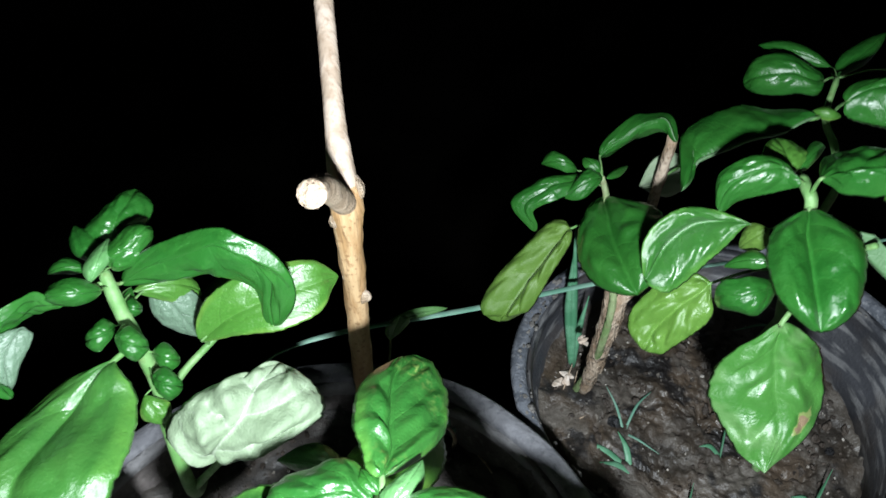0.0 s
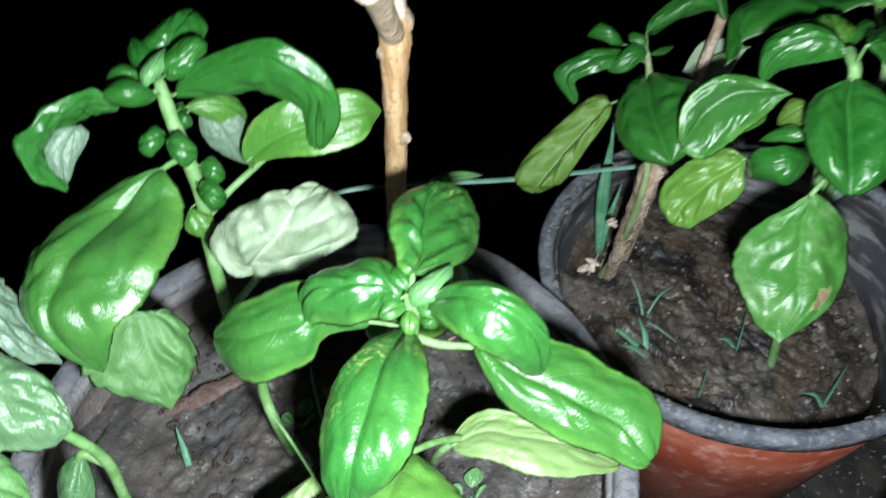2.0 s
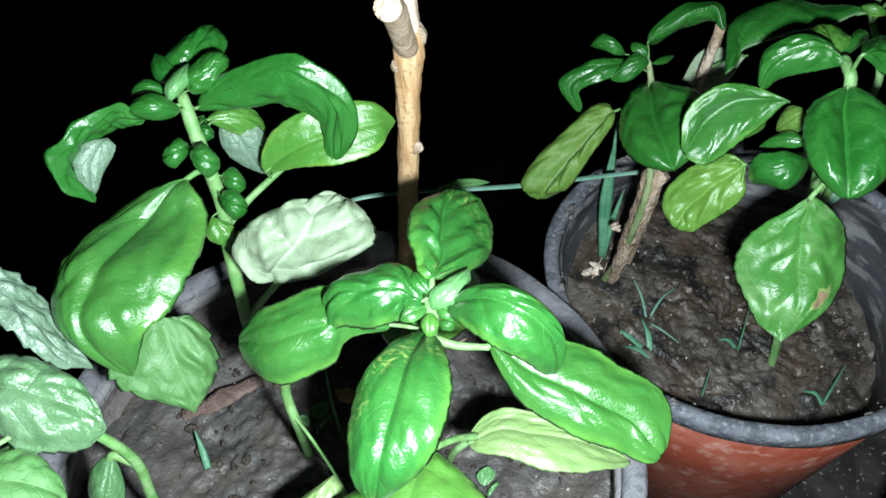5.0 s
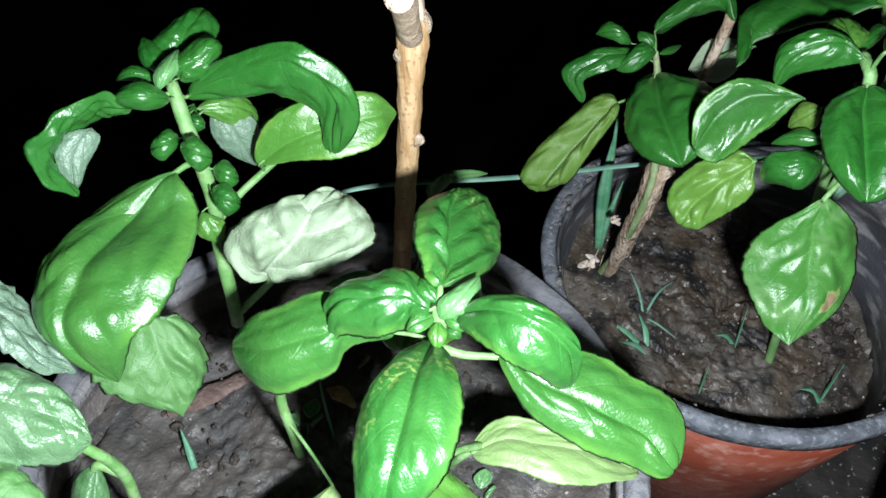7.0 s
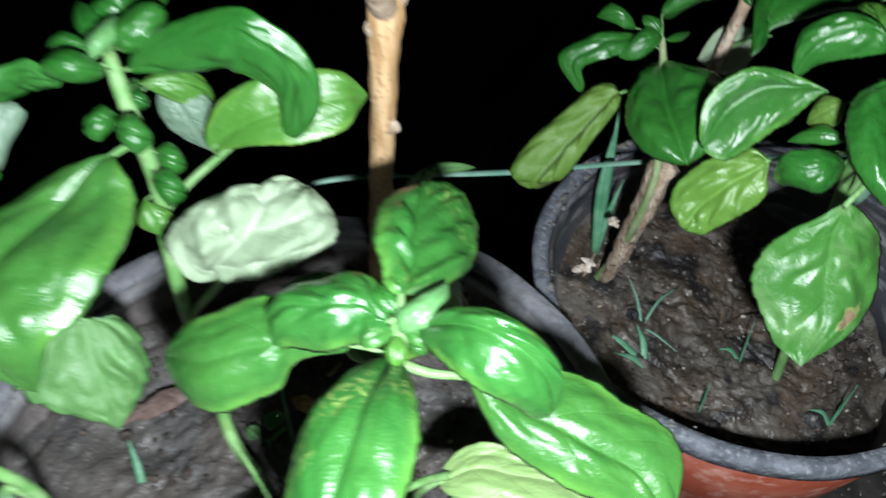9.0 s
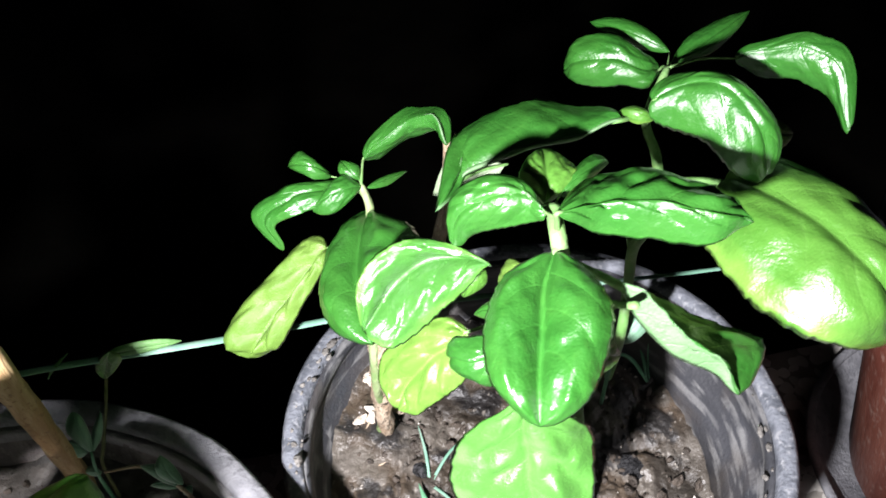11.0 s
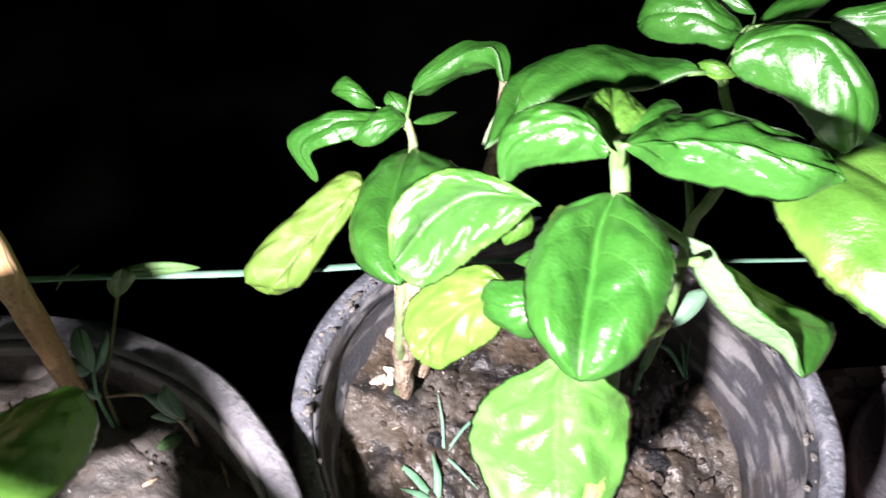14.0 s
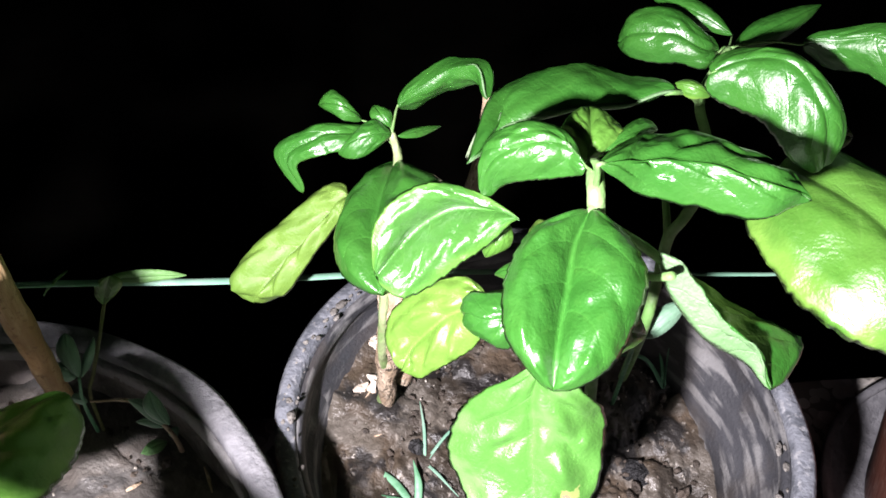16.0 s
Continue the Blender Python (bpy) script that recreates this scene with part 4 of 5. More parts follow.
leaf(front_plant, "speck", (0.0104, 0.1284, 0.3213), (0.0481, 0.1174, 0.3098), (0.0050, -0.0061, 0.0239), (0.0012, 0.0053, 0.0018), (-0.0053, -0.0094, -0.0100), dome=0.2, wide=1.32, peak=0.55, tuck=0.05, near=(-0.0003, 0.0001, 0.0003), far=(0.0013, 0.0005, -0.0006), pucker=0.28, skew_left=(0.0055, -0.0027, -0.0013), skew_right=(0.0005, 0.0011, 0.0003))
leaf(front_plant, "speck", (0.0043, 0.1250, 0.3115), (-0.0010, 0.0680, 0.3016), (0.0010, -0.0121, 0.0184), (0.0157, 0.0024, 0.0014), (-0.0143, 0.0009, -0.0056), dome=0.16, wide=1.32, peak=0.49, tuck=0.05, near=(-0.0003, 0.0001, 0.0022), far=(0.0001, -0.0011, 0.0013), pucker=0.1, skew_left=(0.0000, -0.0014, -0.0014), skew_right=(0.0045, -0.0049, -0.0035))
leaf(front_plant, "bud", (0.0063, 0.1260, 0.3227), (0.0162, 0.1413, 0.3275), (0.0003, -0.0054, 0.0050), (-0.0052, 0.0014, -0.0006), (0.0048, 0.0004, -0.0032))
leaf(front_plant, "mid", (-0.0098, 0.1302, 0.3068), (-0.0659, 0.1229, 0.2951), (0.0059, -0.0044, 0.0104), (0.0033, -0.0084, -0.0119), (-0.0011, 0.0130, 0.0069), wide=1.56, peak=0.55, wave=0.16, pucker=0.1, dome=0.12, tuck=0.2, near=(-0.0047, 0.0018, 0.0022), far=(-0.0000, -0.0030, -0.0005), skew_left=(-0.0013, -0.0058, -0.0026), skew_right=(-0.0029, 0.0008, 0.0019))
leaf(front_plant, "mid", (0.0238, 0.1328, 0.3012), (0.0859, 0.1132, 0.2753), (0.0002, -0.0002, 0.0023), (0.0117, 0.0177, 0.0020), (-0.0009, -0.0120, -0.0041), wide=1.47, peak=0.52, wave=0.2, pucker=0.12, dome=0.12, near=(-0.0019, -0.0013, -0.0006), far=(0.0020, 0.0027, -0.0012), skew_left=(0.0031, -0.0020, -0.0005), skew_right=(0.0004, 0.0007, -0.0004))
leaf(front_plant, "faint", (0.0185, 0.1202, 0.2544), (0.0785, 0.1263, 0.2492), (-0.0055, 0.0005, 0.0096), (-0.0014, 0.0092, -0.0033), (0.0063, -0.0138, -0.0020), wide=1.25, pucker=0.08, wave=0.18, cup=0.25, roll=0.1, dome=0.05, peak=0.46, near=(0.0002, 0.0021, 0.0004), far=(0.0010, 0.0005, -0.0004), skew_left=(0.0021, -0.0031, -0.0021), skew_right=(0.0030, -0.0017, -0.0011))
leaf(front_plant, "light", (0.0073, 0.1036, 0.2739), (0.0051, 0.0548, 0.2656), (-0.0018, -0.0060, 0.0081), (0.0254, 0.0112, -0.0072), (-0.0313, -0.0054, -0.0048), dome=0.08)
leaf(front_plant, "faint", (-0.0282, 0.1016, 0.2511), (-0.0453, 0.0756, 0.2314), (0.0029, -0.0008, 0.0064), (0.0118, -0.0011, -0.0081), (-0.0099, -0.0025, -0.0025))
leaf(front_plant, "light", (-0.0120, 0.1550, 0.2620), (-0.0020, 0.2240, 0.2460), (-0.0010, 0.0005, 0.0030), (-0.0194, -0.0036, -0.0036), (0.0211, 0.0044, -0.0106), wide=1.3)
leaf(front_plant, "mid", (-0.0150, 0.1580, 0.2894), (-0.0467, 0.1702, 0.2759), (0.0008, -0.0004, 0.0024), (0.0002, -0.0028, -0.0043), (-0.0001, 0.0095, -0.0005))
leaf(front_plant, "mid", (0.0011, 0.1349, 0.3075), (-0.0036, 0.1348, 0.3007), (0.0007, -0.0021, 0.0021), (0.0016, -0.0009, -0.0023), (-0.0023, 0.0017, 0.0005))
leaf(front_plant, "mid", (0.0058, 0.1356, 0.3046), (0.0118, 0.1343, 0.3026), (0.0007, -0.0014, 0.0026), (0.0013, 0.0018, 0.0008), (-0.0012, -0.0011, -0.0023))
leaf(front_plant, "mid", (0.0046, 0.1275, 0.3215), (-0.0035, 0.1215, 0.3205), (-0.0005, -0.0012, 0.0022), (0.0016, -0.0026, -0.0012), (-0.0014, 0.0030, 0.0012), petiole=False)
leaf(front_plant, "light", (0.0056, 0.1268, 0.3205), (0.0065, 0.1185, 0.3165), (0.0, -0.0012, 0.0020), (0.0030, 0.0003, -0.0004), (-0.0030, 0.0002, -0.0004), petiole=False)
leaf(front_plant, "mid", (0.0066, 0.1278, 0.3225), (0.0150, 0.1250, 0.3200), (0.0005, -0.0010, 0.0022), (0.0008, 0.0026, 0.0006), (-0.0006, -0.0024, -0.0014), petiole=False)
leaf(front_plant, "green", (0.0048, 0.1295, 0.3255), (-0.0020, 0.1370, 0.3275), (0.0, -0.0012, 0.0022), (-0.0028, -0.0018, -0.0004), (0.0026, 0.0020, -0.0006), petiole=False)
leaf(pale_plant, "silver", (-0.1577, 0.1242, 0.3251), (-0.1161, 0.1122, 0.2849), (0.0031, -0.0043, 0.0033), (-0.0043, 0.0140, -0.0017), (0.0002, -0.0090, 0.0031), jag=1, pucker=0.4, crimp=0.14, ruffle=0.2, dome=0.06, roll=0.3, wide=0.99, peak=0.46, near=(0.0000, 0.0000, 0.0000), far=(-0.0003, -0.0021, -0.0012), skew_left=(-0.0012, -0.0004, 0.0006), skew_right=(0.0011, -0.0001, -0.0009))
leaf(pale_plant, "hazy", (-0.1364, 0.0847, 0.3059), (-0.0962, 0.0859, 0.2905), (0.0035, 0.0007, 0.0060), (-0.0100, 0.0134, 0.0013), (-0.0006, -0.0138, -0.0111), jag=0.15, dome=0.14, wave=0.22, ruffle=0.15, pucker=0.26, crimp=0.09, roll=0.5, wide=1.02, peak=0.45, near=(-0.0009, -0.0004, 0.0023), far=(0.0011, 0.0009, -0.0024), skew_left=(0.0019, 0.0009, -0.0008), skew_right=(-0.0007, 0.0004, 0.0006))
leaf(pale_plant, "dull", (-0.1354, 0.0585, 0.2949), (-0.1016, 0.0635, 0.2828), (0.0039, -0.0008, 0.0073), (-0.0058, 0.0158, -0.0042), (0.0059, -0.0160, -0.0075), jag=1)
leaf(pale_plant, "hazy", (-0.1064, 0.0898, 0.2633), (-0.1101, 0.0687, 0.2325), (0.0013, -0.0030, 0.0048), (0.0050, 0.0033, -0.0044), (-0.0075, 0.0044, 0.0032))
leaf(right_plant, "yellow", (0.0643, 0.3204, 0.2620), (0.0289, 0.2957, 0.2178), (-0.0010, 0.0004, -0.0016), (0.0072, -0.0080, 0.0064), (-0.0138, 0.0061, 0.0058), curl=0.2, wide=2.16, taper=0.0, pucker=0.4, peak=0.52, wave=0.22, dome=0.25, roll=0.6, crimp=0.05, near=(0.0031, 0.0024, 0.0039), far=(-0.0026, -0.0041, -0.0028), skew_left=(0.0047, 0.0040, 0.0005), skew_right=(-0.0062, -0.0058, -0.0024))
leaf(right_plant, "green", (0.0801, 0.3338, 0.2711), (0.0920, 0.2669, 0.2715), (-0.0029, -0.0042, 0.0038), (0.0208, 0.0061, 0.0145), (-0.0195, 0.0038, -0.0053), dome=0.16, wide=1.51, peak=0.57, pucker=0.1, near=(0.0003, 0.0017, 0.0018), far=(0.0008, -0.0006, -0.0004), skew_left=(0.0017, 0.0037, 0.0047), skew_right=(-0.0032, -0.0027, -0.0007))
leaf(right_plant, "mid", (0.1334, 0.2690, 0.3120), (0.0941, 0.2582, 0.2887), (-0.0026, 0.0129, 0.0038), (0.0073, -0.0181, -0.0079), (-0.0043, -0.0044, 0.0139), dome=0.14, wide=1.28, peak=0.61, taper=0.5, pucker=0.14, petiole=False, wave=0.08, near=(0.0010, 0.0004, -0.0015), far=(-0.0018, 0.0006, -0.0023), skew_left=(0.0021, 0.0025, -0.0006), skew_right=(-0.0026, 0.0018, 0.0025))
leaf(right_plant, "lime", (0.1252, 0.2758, 0.2710), (0.0985, 0.2651, 0.2353), (-0.0002, 0.0021, 0.0041), (0.0073, -0.0105, -0.0062), (-0.0111, 0.0065, 0.0068), wide=1.44, peak=0.56, pucker=0.34, dome=0.16, near=(0.0031, -0.0008, 0.0024), far=(-0.0024, 0.0012, -0.0041), skew_left=(0.0027, 0.0023, 0.0024), skew_right=(-0.0041, -0.0018, -0.0041))
leaf(right_plant, "green", (0.1446, 0.2547, 0.2913), (0.1223, 0.2568, 0.2790), (-0.0027, -0.0110, 0.0100), (0.0033, -0.0028, -0.0100), (-0.0013, 0.0061, 0.0040), dome=0.14, wide=1.59, ruffle=0.02, peak=0.51, near=(-0.0000, -0.0000, 0.0000), far=(-0.0023, 0.0010, 0.0016), skew_left=(-0.0008, 0.0013, 0.0011), skew_right=(0.0002, -0.0007, -0.0006))
leaf(right_plant, "green", (0.1457, 0.2652, 0.2938), (0.1273, 0.2718, 0.2851), (-0.0005, -0.0014, 0.0045), (0.0005, -0.0024, -0.0031), (0.0009, 0.0054, 0.0006))
leaf(right_plant, "green", (0.1520, 0.2635, 0.3241), (0.1509, 0.2175, 0.3051), (-0.0013, -0.0014, -0.0007), (0.0187, -0.0017, 0.0129), (-0.0169, -0.0010, 0.0094), dome=0.16, wide=1.48, peak=0.53, taper=0.22, tuck=0.0, wave=0.04, pucker=0.14, ruffle=0.02, curl=0.2, near=(-0.0008, 0.0014, 0.0001), far=(-0.0000, -0.0025, -0.0000), roll=0.75, skew_left=(-0.0003, -0.0018, -0.0027), skew_right=(0.0026, -0.0028, -0.0000))
leaf(right_plant, "blotch", (0.1462, 0.2407, 0.2854), (0.1449, 0.2070, 0.2291), (0.0031, 0.0109, -0.0032), (0.0217, 0.0039, 0.0026), (-0.0257, -0.0002, -0.0078), dome=0.08, wide=0.81, peak=0.52, wave=0.14, ruffle=0.16, pucker=0.22, roll=0.3, near=(-0.0020, -0.0007, 0.0011), far=(0.0046, 0.0007, -0.0053), skew_left=(-0.0008, 0.0006, -0.0034), skew_right=(-0.0029, -0.0033, 0.0007))
leaf(right_plant, "green", (0.1490, 0.2714, 0.3325), (0.1204, 0.2744, 0.3145), (-0.0008, 0.0026, 0.0109), (0.0016, -0.0037, -0.0097), (-0.0048, 0.0068, 0.0018), dome=0.16, wide=1.77, peak=0.55, wave=0.18, pucker=0.14, near=(0.0021, 0.0020, -0.0014), far=(-0.0024, -0.0001, 0.0000), skew_left=(-0.0004, 0.0022, 0.0004), skew_right=(-0.0014, -0.0006, -0.0008))
leaf(right_plant, "green", (0.1519, 0.2614, 0.3416), (0.2060, 0.2689, 0.3370), (-0.0018, 0.0041, 0.0011), (0.0002, 0.0219, -0.0051), (0.0011, -0.0046, -0.0086), dome=0.18, wide=0.96, pucker=0.3, near=(-0.0008, 0.0026, -0.0026), far=(0.0031, -0.0039, 0.0006), crimp=0.1, peak=0.49, skew_left=(0.0037, -0.0012, 0.0004), skew_right=(-0.0011, 0.0001, -0.0007))
leaf(right_plant, "light", (0.1485, 0.2861, 0.3222), (0.1465, 0.3091, 0.3269), (0.0013, -0.0052, 0.0030), (-0.0095, 0.0042, -0.0001), (0.0094, 0.0045, 0.0004), dome=0.12, pucker=0.14, wide=1.0, peak=0.46, near=(0.0000, 0.0000, -0.0000), far=(-0.0000, -0.0000, 0.0000), skew_left=(0.0000, 0.0000, 0.0000), skew_right=(0.0000, 0.0000, 0.0000))
leaf(right_plant, "green", (0.1533, 0.2881, 0.3246), (0.1688, 0.3079, 0.3225), (-0.0008, -0.0010, 0.0035), (0.0010, 0.0072, 0.0007), (0.0006, -0.0023, -0.0026), dome=0.12)
leaf(right_plant, "green", (0.1743, 0.3424, 0.3142), (0.1119, 0.3038, 0.3010), (-0.0043, 0.0048, 0.0006), (0.0044, 0.0117, -0.0041), (0.0011, 0.0252, 0.0057), wide=2.11, peak=0.54, wave=0.1, pucker=0.14, near=(0.0028, 0.0001, -0.0028), far=(-0.0067, 0.0037, -0.0038), dome=0.16, skew_left=(-0.0013, 0.0004, -0.0008), skew_right=(0.0002, 0.0030, 0.0049))
leaf(right_plant, "green", (0.1834, 0.3381, 0.3256), (0.2229, 0.3226, 0.3074), (0.0034, 0.0041, 0.0176), (0.0033, 0.0105, -0.0008), (-0.0074, -0.0078, -0.0144), wide=1.82, peak=0.51, tuck=0.05, near=(-0.0005, 0.0024, -0.0023), far=(0.0005, -0.0041, 0.0009), pucker=0.1, dome=0.14, skew_left=(0.0119, -0.0031, 0.0001), skew_right=(0.0016, 0.0011, 0.0014))
leaf(right_plant, "green", (0.1917, 0.3954, 0.3011), (0.1529, 0.4004, 0.2964), (-0.0003, -0.0083, 0.0109), (0.0027, -0.0049, -0.0086), (-0.0004, 0.0099, 0.0060), dome=0.15, wide=1.79, peak=0.51, pucker=0.18, near=(0.0027, -0.0019, -0.0024), far=(-0.0035, 0.0008, -0.0006), skew_left=(-0.0009, -0.0010, -0.0013), skew_right=(-0.0024, 0.0012, 0.0018))
leaf(right_plant, "green", (0.1964, 0.4042, 0.3047), (0.1634, 0.4246, 0.3058), (-0.0002, -0.0040, 0.0043), (-0.0017, -0.0010, -0.0048), (0.0002, 0.0058, 0.0028), wide=1.0, peak=0.46, near=(0.0000, 0.0000, -0.0000), far=(-0.0000, -0.0000, 0.0000), skew_left=(0.0000, 0.0000, 0.0000), skew_right=(0.0000, 0.0000, 0.0000))
leaf(right_plant, "green", (0.1976, 0.4014, 0.3001), (0.2324, 0.4355, 0.3074), (-0.0011, -0.0056, 0.0032), (-0.0046, 0.0054, 0.0011), (0.0041, -0.0009, -0.0037))
leaf(right_plant, "green", (0.2172, 0.3794, 0.3182), (0.2561, 0.3516, 0.3073), (0.0047, 0.0061, 0.0151), (0.0006, 0.0040, 0.0037), (-0.0012, -0.0012, -0.0151), wide=1.59, tuck=0.0, near=(-0.0022, 0.0004, -0.0037), far=(0.0009, 0.0009, 0.0030), pucker=0.1, peak=0.47, skew_left=(0.0048, -0.0002, 0.0023), skew_right=(-0.0006, -0.0012, -0.0022))
leaf(right_plant, "light", (0.2125, 0.3337, 0.2949), (0.2682, 0.2828, 0.2728), (-0.0025, -0.0064, 0.0200), (0.0189, 0.0240, -0.0015), (-0.0197, -0.0216, -0.0106), dome=0.14, wide=1.17, pucker=0.09, wave=0.08, roll=0.5, peak=0.47, near=(-0.0057, 0.0084, -0.0042), far=(-0.0002, -0.0055, 0.0051), skew_left=(0.0046, -0.0064, 0.0005), skew_right=(0.0048, -0.0029, -0.0036))
leaf(right_plant, "green", (0.1719, 0.2615, 0.3151), (0.2098, 0.2477, 0.2882), (-0.0031, -0.0020, -0.0046), (0.0178, 0.0237, -0.0088), (0.0064, 0.0010, 0.0086), petiole=False, wide=1.47, peak=0.59, roll=0.2, dome=0.06, pucker=0.08, near=(-0.0017, 0.0010, 0.0009), far=(0.0031, 0.0009, 0.0001), skew_left=(0.0059, 0.0010, 0.0012), skew_right=(-0.0048, -0.0023, -0.0028))
leaf(right_plant, "green", (0.0699, 0.3420, 0.2759), (0.0462, 0.3180, 0.2613), (-0.0057, -0.0057, 0.0156), (0.0048, -0.0050, -0.0017), (-0.0063, 0.0049, 0.0007), wide=1.3, tuck=0.0, pucker=0.14, near=(0.0042, -0.0020, 0.0001), far=(-0.0066, 0.0010, -0.0008), peak=0.47, skew_left=(0.0005, 0.0008, 0.0024), skew_right=(-0.0062, -0.0024, -0.0025))
leaf(right_plant, "green", (0.0661, 0.3339, 0.2880), (0.0482, 0.3362, 0.2898), (0.0018, -0.0045, 0.0070), (0.0004, -0.0022, -0.0044), (-0.0036, 0.0059, 0.0019), dome=0.16)
leaf(right_plant, "green", (0.0784, 0.3304, 0.2866), (0.0599, 0.3218, 0.2805), (0.0013, -0.0027, 0.0057), (-0.0003, -0.0035, -0.0070), (-0.0007, 0.0062, 0.0023), dome=0.1)
leaf(right_plant, "green", (0.0772, 0.3332, 0.2875), (0.0688, 0.3399, 0.2915), (0.0009, -0.0027, 0.0020), (-0.0043, -0.0002, -0.0011), (0.0023, 0.0033, 0.0008))
leaf(right_plant, "green", (0.0803, 0.3322, 0.2849), (0.0927, 0.3502, 0.2792), (-0.0000, -0.0020, 0.0014), (-0.0009, 0.0033, -0.0004), (0.0009, -0.0018, -0.0011))
leaf(right_plant, "green", (0.0773, 0.3431, 0.2902), (0.1120, 0.3357, 0.3047), (0.0025, 0.0071, 0.0104), (-0.0007, 0.0060, 0.0004), (-0.0020, 0.0041, -0.0137), wide=1.37, tuck=0.0, pucker=0.16, near=(-0.0021, -0.0024, -0.0026), far=(0.0022, 0.0001, 0.0034), peak=0.47, skew_left=(0.0050, 0.0010, -0.0034), skew_right=(0.0001, -0.0017, 0.0025))
leaf(right_plant, "pale", (0.1320, 0.3660, 0.2720), (0.1005, 0.3600, 0.2570), (0.0, -0.0015, 0.0005), (0.0050, -0.0030, -0.0110), (-0.0040, 0.0030, 0.0125), peak=0.55, wide=0.75, pucker=0.05, roll=0.15, dome=0.05)
leaf(right_plant, "yellow", (0.2365, 0.3818, 0.2838), (0.2504, 0.3886, 0.2772), (-0.0007, -0.0019, 0.0005), (-0.0002, 0.0056, 0.0033), (0.0009, -0.0037, -0.0057))
leaf(right_plant, "light", (0.1590, 0.2554, 0.2981), (0.1759, 0.2615, 0.2824), (-0.0003, -0.0034, 0.0007), (0.0016, 0.0052, 0.0043), (-0.0004, -0.0040, -0.0086), pucker=0.1, wide=1.0, peak=0.46, near=(0.0000, -0.0000, 0.0000), far=(-0.0000, 0.0000, -0.0000), skew_left=(0.0000, 0.0000, 0.0000), skew_right=(0.0000, 0.0000, 0.0000))
leaf(right_plant, "yellow", (0.1441, 0.2781, 0.3019), (0.1350, 0.2823, 0.2864), (-0.0006, -0.0020, 0.0022), (0.0035, -0.0027, -0.0051), (-0.0026, 0.0063, 0.0013))
leaf(right_plant, "light", (0.1864, 0.3467, 0.3122), (0.1728, 0.3503, 0.3118), (-0.0007, -0.0034, 0.0039), (0.0005, -0.0010, -0.0039), (0.0004, 0.0038, 0.0004), petiole=False)
leaf(right_plant, "light", (0.1282, 0.2882, 0.2933), (0.1228, 0.2833, 0.2795), (0.0003, -0.0022, 0.0019), (0.0047, 0.0008, -0.0020), (-0.0050, 0.0014, 0.0000), petiole=False)
leaf(weed, "teal", (-0.0261, 0.2527, 0.2058), (-0.0332, 0.2620, 0.2199), (0.0011, -0.0019, 0.0033), (-0.0045, -0.0010, 0.0005), (0.0016, 0.0036, -0.0010), petiole=False, wide=1.2, pucker=0.02)
leaf(weed, "teal", (-0.0263, 0.2541, 0.2040), (-0.0271, 0.2687, 0.2116), (0.0014, -0.0019, 0.0018), (-0.0020, -0.0009, -0.0003), (0.0012, 0.0020, -0.0020), petiole=False, pucker=0.02)
leaf(weed, "teal", (-0.0280, 0.2532, 0.2046), (-0.0355, 0.2516, 0.2118), (0.0013, -0.0005, 0.0028), (0.0001, -0.0031, -0.0031), (-0.0011, 0.0026, -0.0000), petiole=False, pucker=0.02)
leaf(weed, "teal", (-0.0273, 0.2530, 0.1891), (-0.0311, 0.2490, 0.1960), (0.0005, -0.0000, 0.0017), (0.0002, -0.0015, -0.0024), (-0.0008, 0.0019, 0.0003), petiole=False, pucker=0.02)
leaf(low_weed, "teal", (0.0061, 0.2540, 0.1833), (-0.0019, 0.2592, 0.1973), (-0.0002, -0.0023, 0.0018), (-0.0041, -0.0016, -0.0000), (0.0023, 0.0027, -0.0009), petiole=False, pucker=0.02)
leaf(low_weed, "teal", (0.0044, 0.2535, 0.1826), (-0.0105, 0.2553, 0.1933), (0.0013, -0.0000, 0.0036), (-0.0009, -0.0021, -0.0021), (0.0001, 0.0027, 0.0002), petiole=False, pucker=0.02)
leaf(low_weed, "teal", (0.0037, 0.2541, 0.1808), (-0.0077, 0.2521, 0.1833), (0.0009, -0.0001, 0.0032), (0.0005, -0.0018, -0.0020), (-0.0005, 0.0017, 0.0006), petiole=False, pucker=0.02)
leaf(low_weed, "bud", (0.0011, 0.2553, 0.1676), (-0.0069, 0.2472, 0.1674), (0.0010, -0.0008, 0.0027), (0.0018, -0.0017, -0.0025), (-0.0016, 0.0017, 0.0011), petiole=False, pucker=0.02)
leaf(low_weed, "teal", (0.0057, 0.2537, 0.1808), (0.0082, 0.2537, 0.1757), (0.0007, -0.0001, 0.0014), (0.0009, 0.0023, 0.0002), (-0.0013, -0.0018, -0.0010), petiole=False, pucker=0.02)
leaf(oval_weed, "teal", (0.1846, 0.3328, 0.1995), (0.2021, 0.3463, 0.2127), (-0.0005, -0.0022, 0.0031), (-0.0034, 0.0040, 0.0011), (0.0033, -0.0025, -0.0041), petiole=False, pucker=0.03, dome=0.08)

